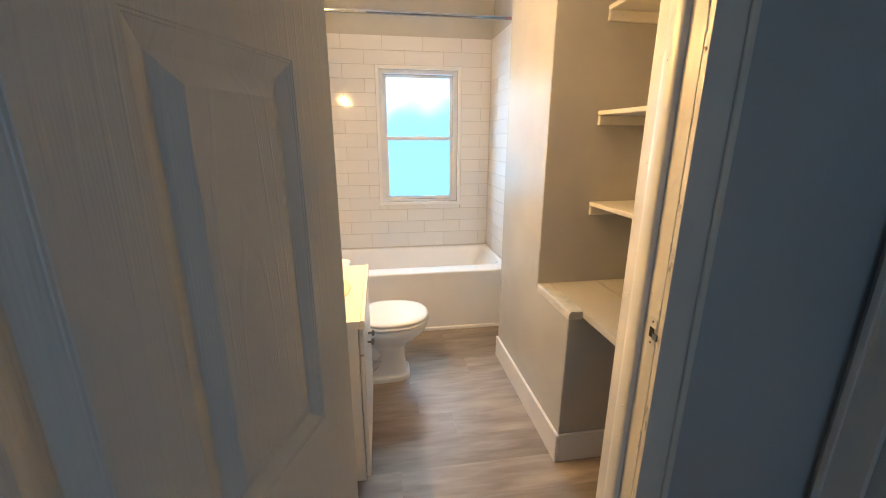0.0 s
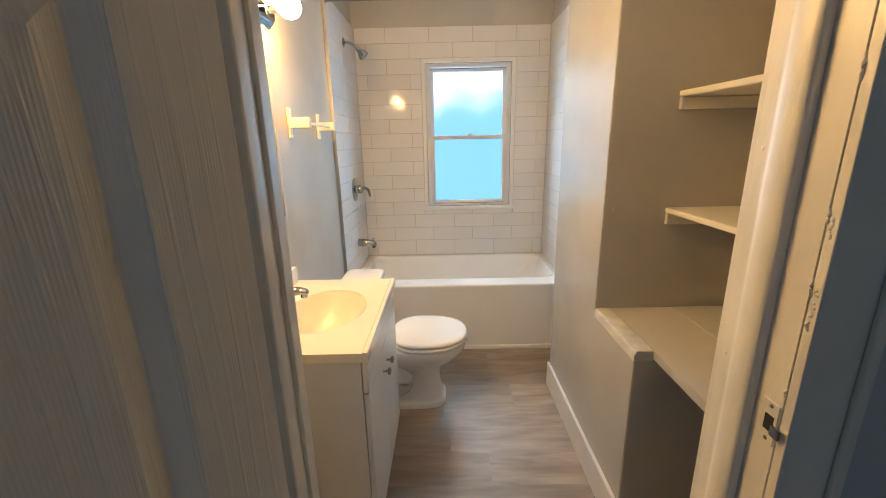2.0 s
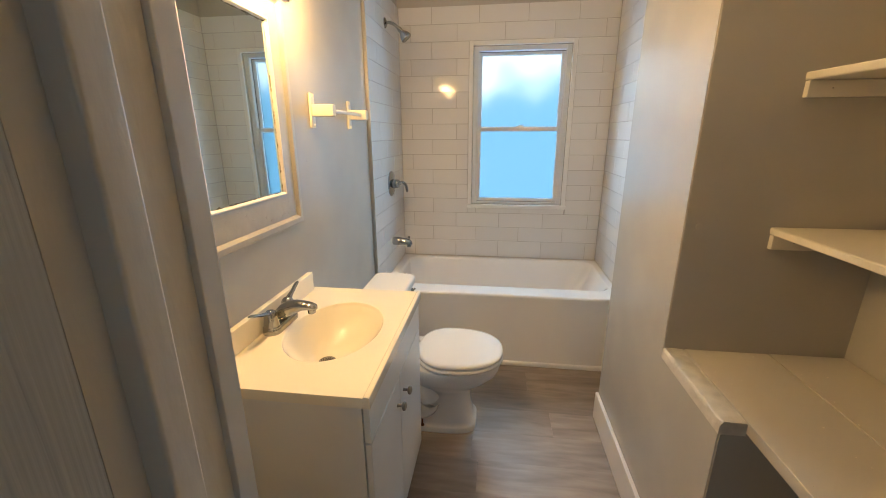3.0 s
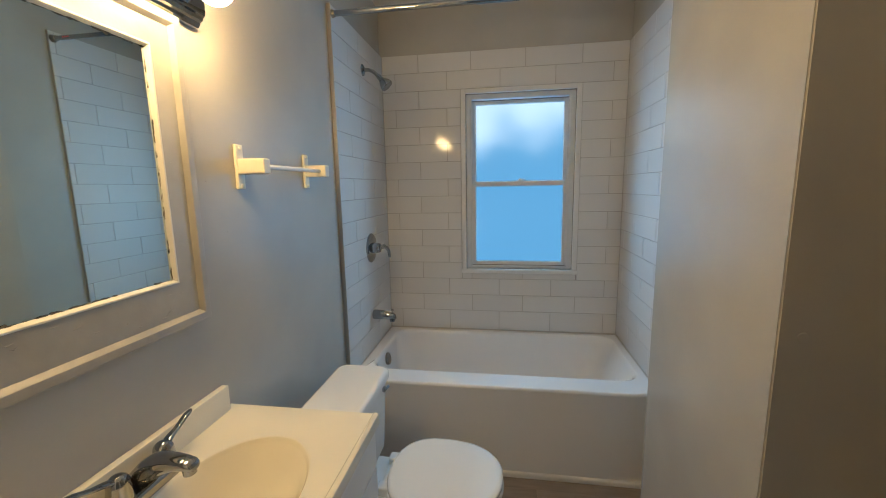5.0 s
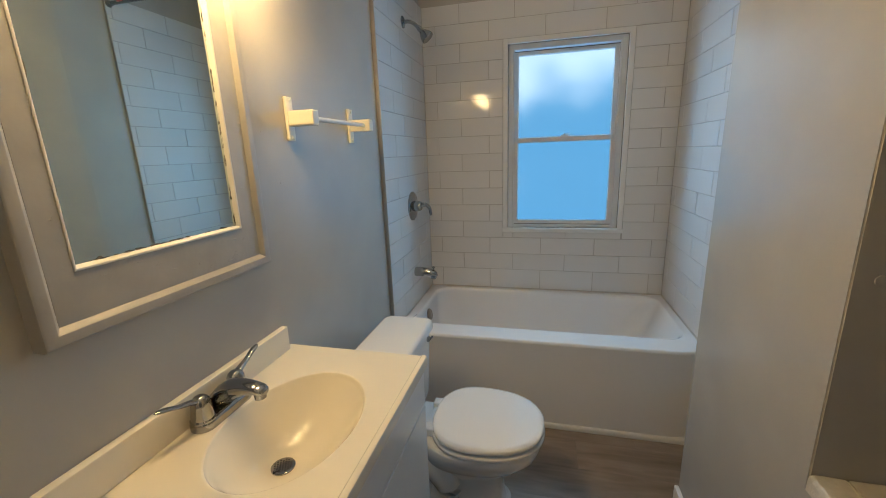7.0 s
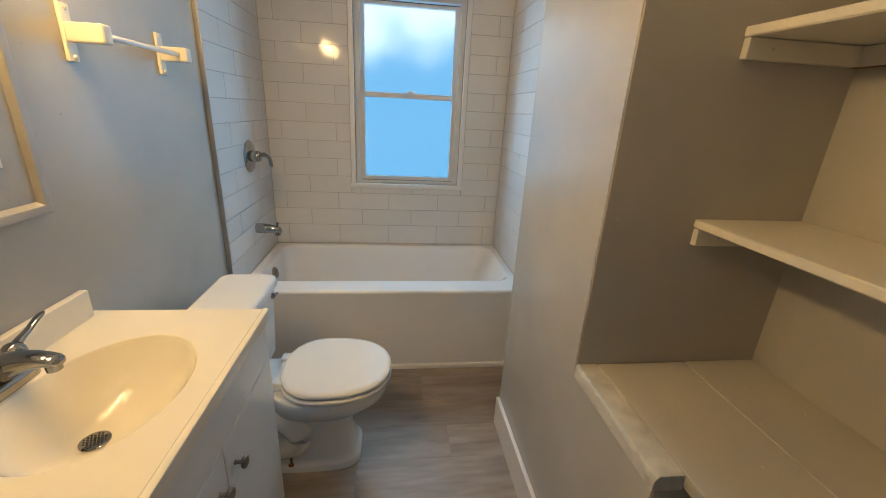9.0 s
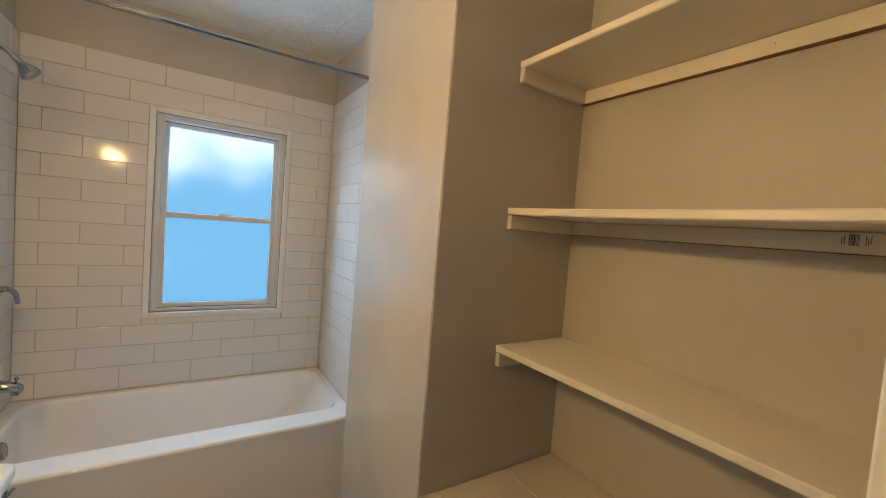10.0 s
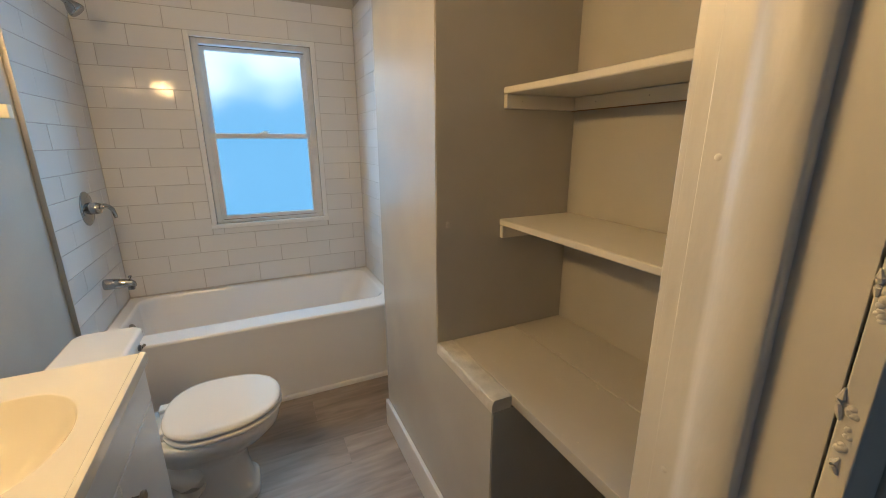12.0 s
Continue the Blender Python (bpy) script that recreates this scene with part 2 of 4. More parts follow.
def lathe(bm, profile, origin, axis, k=20):
    """Turns a profile of (radius, height) about an axis through origin."""
    q = Vector((0, 0, 1)).rotation_difference(Vector(axis).normalized()).to_matrix()
    o = Vector(origin)
    rings = []
    for r, h in profile:
        rings.append([o + q @ Vector((max(r, 1e-4) * math.cos(2 * math.pi * i / k), max(r, 1e-4) * math.sin(2 * math.pi * i / k), h)) for i in range(k)])
    return loft(bm, rings)


def tube(bm, pts, radii, k=12, flat=1.0):
    """A round (or flattened) tube along points."""
    pts = [Vector(p) for p in pts]
    if not isinstance(radii, (list, tuple)):
        radii = [radii] * len(pts)
    rings = []
    for i, p in enumerate(pts):
        d = (pts[min(i + 1, len(pts) - 1)] - pts[max(i - 1, 0)]).normalized()
        s = d.cross(Vector((0, 0, 1)))
        if s.length < 1e-3:
            s = d.cross(Vector((0, 1, 0)))
        s.normalize()
        u = s.cross(d)
        rings.append([p + s * radii[i] * math.cos(2 * math.pi * j / k) + u * radii[i] * flat * math.sin(2 * math.pi * j / k) for j in range(k)])
    return loft(bm, rings)


def smooth_path(pts, n=6):
    """A Catmull-Rom line through points."""
    p = [Vector(a) for a in pts]
    p = [p[0] * 2 - p[1], *p, p[-1] * 2 - p[-2]]
    out = []
    for a, b, c, d in zip(p, p[1:], p[2:], p[3:]):
        for i in range(n):
            t = i / n
            out.append(0.5 * (2 * b + (c - a) * t + (2 * a - 5 * b + 4 * c - d) * t * t + (3 * b - a - 3 * c + d) * t ** 3))
    return out + [p[-2]]


def rrect(x0, x1, y0, y1, r, z, k=6):
    pts = []
    for cx, cy, a in ((x1 - r, y1 - r, 0), (x0 + r, y1 - r, 90), (x0 + r, y0 + r, 180), (x1 - r, y0 + r, 270)):
        for i in range(k + 1):
            t = radians(a + 90 * i / k)
            pts.append((cx + r * math.cos(t), cy + r * math.sin(t), z))
    return pts


def rrect_even(x0, x1, y0, y1, r, z, k=10, m=30):
    """A rounded outline with points along its straight sides too: front first, anticlockwise."""
    c = [(x0 + r, y0 + r, 180), (x1 - r, y0 + r, 270), (x1 - r, y1 - r, 0), (x0 + r, y1 - r, 90)]
    arcs = [[(cx + r * math.cos(radians(a + 90 * i / k)), cy + r * math.sin(radians(a + 90 * i / k))) for i in range(k + 1)] for cx, cy, a in c]
    pts = []
    for j in range(4):
        pts += arcs[j]
        (ax, ay), (bx, by) = arcs[j][-1], arcs[(j + 1) % 4][0]
        pts += [(ax + (bx - ax) * i / m, ay + (by - ay) * i / m) for i in range(1, m)]
    return [(x, y, z) for x, y in pts]


def finish(name, bm, material, parent=None, smooth=True, sharp=35):
    bmesh.ops.recalc_face_normals(bm, faces=bm.faces)
    me = bpy.data.meshes.new(name)
    bm.to_mesh(me)
    bm.free()
    if material:
        me.materials.append(material)
    if smooth:
        me.shade_smooth()
        me.set_sharp_from_angle(angle=radians(sharp))
    ob = new(name, me)
    if smooth:
        wn_ = ob.modifiers.new("even_shading", 'WEIGHTED_NORMAL')
        wn_.keep_sharp = True
    if parent:
        ob.parent = parent
    return ob


def part(name, bm, material, parent, label="", smooth=True, sharp=35):
    ob = finish(name, bm, material, parent, smooth, sharp)
    if label:
        ob["label"] = label
    return ob


def thing(name, label, category, group="", kind="", at=(0, 0, 0)):
    ob = new(name)
    ob.empty_display_size = 0.1
    return tagged(ob, label, category, group, kind)


def solid(name, boxes, material, label, bevel=0.0, category="", kind="structure"):
    bm = bmesh.new()
    for b in boxes:
        box(bm, *b, bevel=bevel)
    ob = finish(name, bm, material)
    return tagged(ob, label, category or name.split("_")[0], kind=kind)


# ---- plan ----
XL, XT = 0.925, 0.942          # left painted wall, left tiled face
XR, YB = 2.385, 6.343          # tiled faces at the right and the back
XC, YC0, YC1 = 2.182, 4.61, 5.205   # projecting wall beside the niche
XN = 2.70                      # back of the niche
YD0, YD1 = 3.630, 3.757         # door wall
JL, JR = 1.340, 2.067          # door jambs
CEIL = 2.49
WX0, WX1, WZ0, WZ1 = 1.456, 2.108, 0.889, 1.965   # window opening

# ---- structure ----
wall_west = solid("wall_west", [(XL - 0.12, YD1, 0, XL, 6.52, CEIL)], M_WALL, "grey satin painted bathroom wall behind the vanity")
wall_north = solid("wall_north", [(XL, YB + 0.012, 0, WX0, 6.52, CEIL), (WX1, YB + 0.012, 0, 2.80, 6.52, CEIL),
                                  (WX0, YB + 0.012, 0, WX1, 6.52, WZ0), (WX0, YB + 0.012, WZ1, WX1, 6.52, CEIL)],
                   M_WALL, "grey painted end wall around the window, tiled below")
wall_east = solid("wall_east", [(XR + 0.012, YC1, 0, 2.80, YB + 0.012, CEIL)], M_WALL, "grey painted wall at the foot of the tub")


def block(name, b, corners, label, r=0.003):
    """A wall block whose named upright corners are rounded."""
    bm = bmesh.new()
    box(bm, *b)
    es = [e for e in bm.edges if abs(e.verts[0].co.z - e.verts[1].co.z) > 0.3 and any(abs(e.verts[0].co.x - x) < 1e-3 and abs(e.verts[0].co.y - y) < 1e-3 for x, y in corners)]
    bmesh.ops.bevel(bm, geom=es, offset=r, segments=3, affect='EDGES')
    return tagged(finish(name, bm, M_WALL), label, "wall", kind="structure")


wall_niche_side = block("wall_niche_side", (XC, YC0, 0.700, 2.80, YC1, CEIL), ((XC, YC0), (XC, YC1)), "grey satin painted wall projecting beside the shelves")
wall_low = block("wall_low", (XC, 4.265, 0.0, XN - 0.0005, YC1, 0.700), ((XC, 4.265), (XC, YC1)), "low grey painted wall under the niche counter")
wall_niche_back = solid("wall_niche_back", [(XN, YD1, 0, 2.80, YC0, CEIL)], M_NICHE, "grey painted back wall of the shelf niche")
wall_south = solid("wall_south", [(0.30, YD0, 0, JL - 0.038, YD1, CEIL), (JR + 0.02, YD0, 0, 2.80, YD1, CEIL), (JL - 0.038, YD0, 2.07, JR + 0.02, YD1, CEIL)],
                   M_WALL, "painted wall around the bathroom doorway")
ceiling = solid("ceiling", [(XL - 0.12, YD0, CEIL, 2.80, 6.52, CEIL + 0.1)], M_CEIL, "white textured plaster ceiling")
# hall in front of the door
wall_hall_east = solid("wall_hall_east", [(2.65, 0.6, 0, 2.82, YD0 - 0.0065, CEIL)], M_HALL, "dim blue-grey hall wall")
wall_hall_west = solid("wall_hall_west", [(0.18, 0.6, 0, 0.30, YD1, CEIL)], M_HALL, "dim blue-grey hall wall")
wall_hall_south = solid("wall_hall_south", [(0.18, 0.48, 0, 0.9, 0.6, CEIL), (2.0, 0.48, 0, 2.82, 0.6, CEIL), (0.9, 0.48, 0, 2.0, 0.6, 0.45), (0.9, 0.48, 1.8, 2.0, 0.6, CEIL)],
                        M_HALL, "dim blue-grey hall end wall with a window opening")
bm = bmesh.new()
box(bm, 2.632, 3.505, 0, 2.6498, 3.600, 2.14, 0.004)
box(bm, 2.622, 3.582, 0, 2.633, 3.600, 2.14, 0.003)
tagged(finish("trim_hall", bm, M_TRIM), "painted door casing on the dim hall wall", "trim", kind="structure")
solid("wall_hall_north", [(0.30, YD0 - 0.006, 0, JL - 0.038, YD0, CEIL), (JR + 0.02, YD0 - 0.006, 0, 2.82, YD0, CEIL), (JL - 0.038, YD0 - 0.006, 2.07, JR + 0.02, YD0, CEIL)],
                  M_HALL, "dim blue-grey hall side of the door wall")
ceiling_hall = solid("ceiling_hall", [(0.18, 0.48, CEIL, 2.82, YD0, CEIL + 0.1)], M_CEIL, "white hall ceiling")
floor = solid("floor", [(0.15, 0.45, -0.12, 2.85, 6.55, -0.004)], M_DARK, "grey-brown wood-look vinyl plank floor")


def sky_panel(name, corners, material):
    bm = bmesh.new()
    bm.faces.new([bm.verts.new(p) for p in corners])
    ob = finish(name, bm, material, smooth=False)
    return tagged(ob, "pale blue daylight sky outside the window", "backdrop", kind="structure")


sky_panel("backdrop", ((1.0, 6.9, 0.4), (2.6, 6.9, 0.4), (2.6, 6.9, 2.6), (1.0, 6.9, 2.6)), sky_backdrop("sky_outside", WINDOW_GLOW, 3.0))
sky_panel("backdrop_hall", ((2.3, 0.2, 0.2), (0.6, 0.2, 0.2), (0.6, 0.2, 2.1), (2.3, 0.2, 2.1)), glow("hall_sky", (0.36, 0.68, 1.0), HALL_GLOW))


# ---- door frame ----
def door_frame():
    fr = thing("door_frame", "old cream painted wooden door frame with chipped edges", "door frame", kind="structure")
    stop = ((3.672, 0.0), (3.672, 0.010), (3.675, 0.0140), (3.682, 0.0162), (3.694, 0.0170), (3.708, 0.0160), (3.718, 0.0125), (3.724, 0.0085), (3.730, 0.0075), (3.752, 0.0070), (3.7535, 0.0060), (3.754, 0.0))
    hinge_stop = ((3.656, 0.0), (3.656, 0.0235), (3.6575, 0.0257), (3.6605, 0.0268), (3.688, 0.0268), (3.691, 0.0255), (3.693, 0.0225), (3.694, 0.0060), (3.694, 0.0))
    for nm, s, j, prof in (("jamb", 1, JR, stop), ("jamb", -1, JL - 0.027, hinge_stop)):
        bm = bmesh.new()
        a, b = (j, j + 0.02) if s > 0 else (j - 0.0105, j)
        box(bm, a, 3.6252, 0, b, 3.7735 if s > 0 else YD1 - 0.0002, 2.05, 0.0008)
        part(nm, bm, M_TRIM, fr)
        bm = bmesh.new()
        loft(bm, [[(j - s * (d + 0.0002), y, z) for y, d in prof] for z in (0.0, 2.03)])
        part("stop", bm, M_TRIM, fr, sharp=45)
    bm = bmesh.new()
    box(bm, JL - 0.018, 3.6245, 2.03, JR, YD1 - 0.0005, 2.05, 0.0015)
    part("head_jamb", bm, M_TRIM, fr)
    # casings: hall side and bathroom side
    for y0, y1, d in ((3.608, YD0 - 0.0063, -1), (YD1 + 0.0003, YD1 + 0.033, 1)):
        for x0, x1 in ((JR + (0.0005 if d < 0 else 0.013), JR + 0.09), (JL - 0.108, JL - 0.019 - (0.012 if d < 0 else 0.0))):
            bm = bmesh.new()
            if d > 0 and x1 > JR:
                box(bm, JR + 0.0205, y0, 0, x1, 3.7745, 2.14)
                box(bm, x0, 3.7742, 0, x1, y1, 2.14, 0.0022, 3)
            else:
                box(bm, x0, y0, 0, x1, y1, 2.14, 0.0016, 3)
            part("casing", bm, M_TRIM, fr)
            bm = bmesh.new()
            xo = x1 - 0.018 if x1 > JR else x0
            ya, yb = (y0 - 0.010, y0 + 0.001) if d < 0 else (y1 - 0.001, y1 + 0.010)
            box(bm, xo, ya, 0, xo + 0.018, yb, 2.14, 0.0045, 3)
            part("back_band", bm, M_TRIM, fr)
        bm = bmesh.new()
        box(bm, JL - 0.0185, y0, 2.05, JR + 0.0005, y1, 2.14, 0.003, 3)
        part("head_casing", bm, M_TRIM, fr)
    # strike plate; a near-black block on it paints the shade of the latch hole
    bm = bmesh.new()
    box(bm, JR - 0.002, 3.627, 0.941, JR + 0.001, 3.657, 1.009, 0.0008)
    sp = part("strike_plate", bm, M_TRIM, fr, "painted-over latch strike plate")
    bm = bmesh.new()
    box(bm, JR - 0.0032, 3.632, 0.962, JR + 0.0005, 3.647, 0.987)
    part("latch_hole_shade", bm, M_DARK, sp)
    bm = bmesh.new()
    box(bm, JR - 0.007, 3.616, 0.960, JR - 0.002, 3.632, 0.977, 0.002)
    part("strike_lip", bm, M_CHROME, sp)
    for z in (0.948, 1.002):
        bm = bmesh.new()
        lathe(bm, [(0.0035, 0), (0.003, 0.0012), (0, 0.0016)], (JR - 0.002, 3.640, z), (-1, 0, 0), 10)
        part("screw", bm, M_NICKEL, sp)
    # thick uneven line of old paint where jamb and casing meet
    rs = random.Random(31)
    n = 90
    pts, radii = [], []
    wob = 0.0
    for i in range(n + 1):
        wob = 0.8 * wob + rs.uniform(-0.0006, 0.0006)
        pts.append((JR + 0.0070, 3.7742 + wob, 0.05 + 1.97 * i / n))
        radii.append(rs.choice((0.0012, 0.0016, 0.0020, 0.0027)) * rs.uniform(0.8, 1.15))
    bm = bmesh.new()
    tube(bm, pts, radii, 8)
    part("paint_seam", bm, M_TRIM, fr, "rough line of thick old paint")
    for y0_, za, zb in ((3.6165, 1.150, 1.205), (3.630, 0.785, 0.812), (3.6175, 1.26, 1.285)):
        for i in range(11):
            bm = bmesh.new()
            r = rs.uniform(0.0010, 0.0026)
            lathe(bm, [(r * 1.7, -0.0008), (r * 1.25, r * 0.15), (r * 0.7, r * 0.38), (0, r * 0.45)], (JR - 0.0001, y0_ + rs.uniform(-0.0022, 0.0022), za + (zb - za) * rs.random()), (-1, rs.uniform(-0.2, 0.2), 0), 10)
            part("paint_lump", bm, M_TRIM, fr)
    rng = random.Random(4)
    for i in range(16):
        bm = bmesh.new()
        z = rng.uniform(0.35, 1.9)
        y = rng.choice((3.616, 3.6235, 3.6235))
        h = rng.uniform(0.008, 0.035)
        x = JR
        tube(bm, smooth_path([(x, y + rng.uniform(-.002, .002), z), (x - 0.0008, y + rng.uniform(-.003, .003), z + h / 2), (x, y, z + h)], 3), [0.0008, 0.002, 0.0025, 0.002, 0.003, 0.0015, 0.0008], 6)
        part("paint_drip", bm, M_TRIM, fr)
    for i in range(14):
        bm = bmesh.new()
        z = rng.uniform(0.5, 1.9)
        r = rng.uniform(0.0015, 0.0035)
        if i % 2:
            o, ax = (JR - 0.0166, rng.uniform(3.684, 3.702), z), (-1, 0, 0)
        else:
            o, ax = (JR - 0.0070, rng.uniform(3.733, 3.750), z), (-1, 0, 0)
        lathe(bm, [(r * 1.6, -0.0006), (r * 1.2, 0.0004), (r * 0.6, 0.0012), (0, 0.0014)], o, ax, 10)
        part("paint_lump", bm, M_TRIM, fr)
    for i in range(16):
        z = 0.45 + 0.093 * i + rng.uniform(-0.02, 0.02)
        h = rng.uniform(0.02, 0.06)
        bm = bmesh.new()
        pts = [(JR + 0.0126, 3.7760 + rng.uniform(-.0010, .0016), z + h * j / 5) for j in range(6)]
        tube(bm, pts, [0.0006] + [rng.uniform(0.0005, 0.0009) for _ in range(4)] + [0.0006], 6)
        part("paint_flake", bm, M_TRIM, fr)
    return fr


door_frame()


def panel_door():
    """Six-panel moulded door leaf, hinged at its right edge; local x runs from the hinge to the latch side."""
    W, Hh, T = 0.712, 2.02, 0.035
    leaf = thing("panel_door", "grey-white moulded six-panel door standing open into the hall", "door")
    cols = ((0.108, 0.357), (0.446, 0.612))
    rows = ((0.22, 0.755), (0.933, 1.518), (1.620, 1.90))
    bm = bmesh.new()
    xs = [0, cols[0][0], cols[0][1], cols[1][0], cols[1][1], W]
    zs = [0, rows[0][0], rows[0][1], rows[1][0], rows[1][1], rows[2][0], rows[2][1], Hh]
    for s in (-1, 1):
        y = s * T / 2
        grid = {(i, k): bm.verts.new((x, y, z)) for i, x in enumerate(xs) for k, z in enumerate(zs)}
        for i in range(5):
            for k in range(7):
                q = [grid[i, k], grid[i + 1, k], grid[i + 1, k + 1], grid[i, k + 1]]
                if i in (1, 3) and k in (1, 3, 5):
                    x0, x1, z0, z1 = xs[i], xs[i + 1], zs[k], zs[k + 1]
                    prev = q
                    for inset, depth in ((0.0008, 0.0013), (0.0035, 0.0017), (0.0045, 0.0030), (0.0075, 0.0036), (0.0245, 0.0116), (0.0262, 0.0122), (0.0275, 0.0120), (0.0525, 0.0008), (0.0540, 0.0004)):
                        ring = [bm.verts.new((a, y - s * depth, b)) for a, b in ((x0 + inset, z0 + inset), (x1 - inset, z0 + inset), (x1 - inset, z1 - inset), (x0 + inset, z1 - inset))]
                        for a in range(4):
                            bm.faces.new((prev[a], prev[(a + 1) % 4], ring[(a + 1) % 4], ring[a]))
                        prev = ring
                    bm.faces.new(prev)
                else:
                    bm.faces.new(q)
    bmesh.ops.remove_doubles(bm, verts=bm.verts, dist=1e-5)
    border = [e for e in bm.edges if len(e.link_faces) == 1]
    bmesh.ops.bridge_loops(bm, edges=border)
    part("door_leaf", bm, M_DOOR, leaf, sharp=14)
    th = radians(21)
    u = Vector((-math.sin(th), -math.cos(th), 0))
    nrm = Vector((math.cos(th), -math.sin(th), 0))
    m = Matrix(((u.x, nrm.x, 0, 1.358), (u.y, nrm.y, 0, 3.592), (0, 0, 1, 0.008), (0, 0, 0, 1)))
    off = Matrix.Translation(-nrm * (T / 2))
    leaf.matrix_world = off @ m
    return leaf


panel_door()


# ---- window ----
def window():
    w = thing("window_1", "white vinyl double-hung window with frosted panes over the tub", "window", kind="structure")
    # flat trim round the opening
    a = 0.028
    y0, y1 = YB - 0.004, YB + 0.013
    for nm, b in (("trim", (WX0 - a, y0, WZ0 - a, WX0, y1, WZ1 + a)), ("trim", (WX1, y0, WZ0 - a, WX1 + a, y1, WZ1 + a)),
                  ("trim", (WX0, y0, WZ1, WX1, y1, WZ1 + a))):
        bm = bmesh.new()
        box(bm, *b, 0.003, 2)
        part(nm, bm, M_WTRIM, w)
    bm = bmesh.new()
    box(bm, WX0 - a - 0.004, YB - 0.012, WZ0 - 0.026, WX1 + a + 0.004, YB + 0.05, WZ0, 0.004, 2)
    part("window_sill", bm, M_WTRIM, w)
    # outer frame in the reveal
    f = 0.030
    ya, yb = YB + 0.030, YB + 0.125
    for b in ((WX0, ya, WZ0, WX0 + f, yb, WZ1), (WX1 - f, ya, WZ0, WX1, yb, WZ1), (WX0 + f, ya, WZ1 - f, WX1 - f, yb, WZ1), (WX0 + f, ya, WZ0, WX1 - f, yb, WZ0 + 0.018)):
        bm = bmesh.new()
        box(bm, *b, 0.003, 2)
        part("window_frame", bm, M_VINYL, w)
    # side tracks
    for x in (WX0 + f, WX1 - f - 0.008):
        bm = bmesh.new()
        box(bm, x, ya + 0.004, WZ0 + 0.02, x + 0.008, ya + 0.012, WZ1 - f, 0.0015)
        part("track", bm, M_VINYL, w)
    X0, X1 = WX0 + f + 0.0006, WX1 - f - 0.0006
    mid = 1.428
    # near-black strips draw the shadow lines where frame and sash meet
    for bx in ((WX0 + f, YB + 0.0435, WZ0 + 0.0185, WX0 + f + 0.0022, YB + 0.0448, mid + 0.012), (WX1 - f - 0.0022, YB + 0.0435, WZ0 + 0.0185, WX1 - f, YB + 0.0448, mid + 0.012),
               (WX0 + f, YB + 0.076, mid + 0.0125, WX0 + f + 0.003, YB + 0.0795, WZ1 - f), (WX1 - f - 0.003, YB + 0.076, mid + 0.0125, WX1 - f, YB + 0.0795, WZ1 - f),
               (WX0 + f + 0.003, YB + 0.076, WZ1 - f - 0.003, WX1 - f - 0.003, YB + 0.0795, WZ1 - f), (WX0 + f + 0.0022, YB + 0.0435, WZ0 + 0.0182, WX1 - f - 0.0022, YB + 0.0448, WZ0 + 0.0212)):
        bm = bmesh.new()
        box(bm, *bx)
        part("joint_shade_strip", bm, M_JOINT_SHADE, w)

    def sash(z0, z1, y, top_rail, bottom_rail):
        s = 0.0285
        bm = bmesh.new()
        box(bm, X0, y, z0, X0 + s, y + 0.028, z1, 0.003)
        box(bm, X1 - s, y, z0, X1, y + 0.028, z1, 0.003)
        box(bm, X0 + s, y, z1 - top_rail, X1 - s, y + 0.028, z1, 0.003)
        box(bm, X0 + s, y, z0, X1 - s, y + 0.028, z0 + bottom_rail, 0.003)
        ob = part("sash", bm, M_VINYL, w)
        bm = bmesh.new()
        box(bm, X0 + s - 0.004, y + 0.011, z0 + bottom_rail - 0.004, X1 - s + 0.004, y + 0.016, z1 - top_rail + 0.004)
        p = part("pane", bm, M_FROST, ob, "frosted glass pane", smooth=False)
        p.visible_shadow = False
        return ob

    sash(WZ0 + 0.019, mid + 0.012, YB + 0.045, 0.030, 0.026)
    up = sash(mid - 0.012, WZ1 - f - 0.001, YB + 0.080, 0.022, 0.026)
    bm = bmesh.new()
    box(bm, 1.765, YB + 0.050, mid + 0.012, 1.815, YB + 0.072, mid + 0.020, 0.003)
    lathe(bm, [(0.010, 0), (0.010, 0.008), (0.006, 0.011)], (1.79, YB + 0.060, mid + 0.018), (0, 0, 1), 14)
    box(bm, 1.788, YB + 0.048, mid + 0.022, 1.822, YB + 0.056, mid + 0.028, 0.002)
    part("sash_lock", bm, M_VINYL, w, "small white sash lock")
    for x in (X0 + 0.001, X1 - 0.007):
        bm = bmesh.new()
        box(bm, x, YB + 0.041, 1.50, x + 0.006, YB + 0.046, 1.56, 0.001)
        part("tilt_latch", bm, M_NICKEL, w)
    return w


window()

# ---- baseboards ----
def baseboard(name, pts_boxes):
    bm = bmesh.new()
    for b in pts_boxes:
        box(bm, *b, 0.004, 2)
    return tagged(finish(name, bm, M_BASEB), "white painted baseboard along the grey wall", "baseboard", kind="structure")


baseboard("baseboard", [(XC - 0.016, 4.249, 0.0, XC, YC1 - 0.002, 0.142)])
baseboard("baseboard", [(XC + 0.0005, 4.250, 0.0, XN, 4.265, 0.142)])
bm = bmesh.new()
prof = [(5.640, 0.0), (5.616, 0.001), (5.615, 0.016), (5.618, 0.022), (5.624, 0.026), (5.640, 0.027)]
loft(bm, [[(x, y, z) for y, z in prof] for x in (XT, XR)])
tagged(finish("trim", bm, M_BASEB), "narrow white moulding at the foot of the tub", "trim", kind="structure")


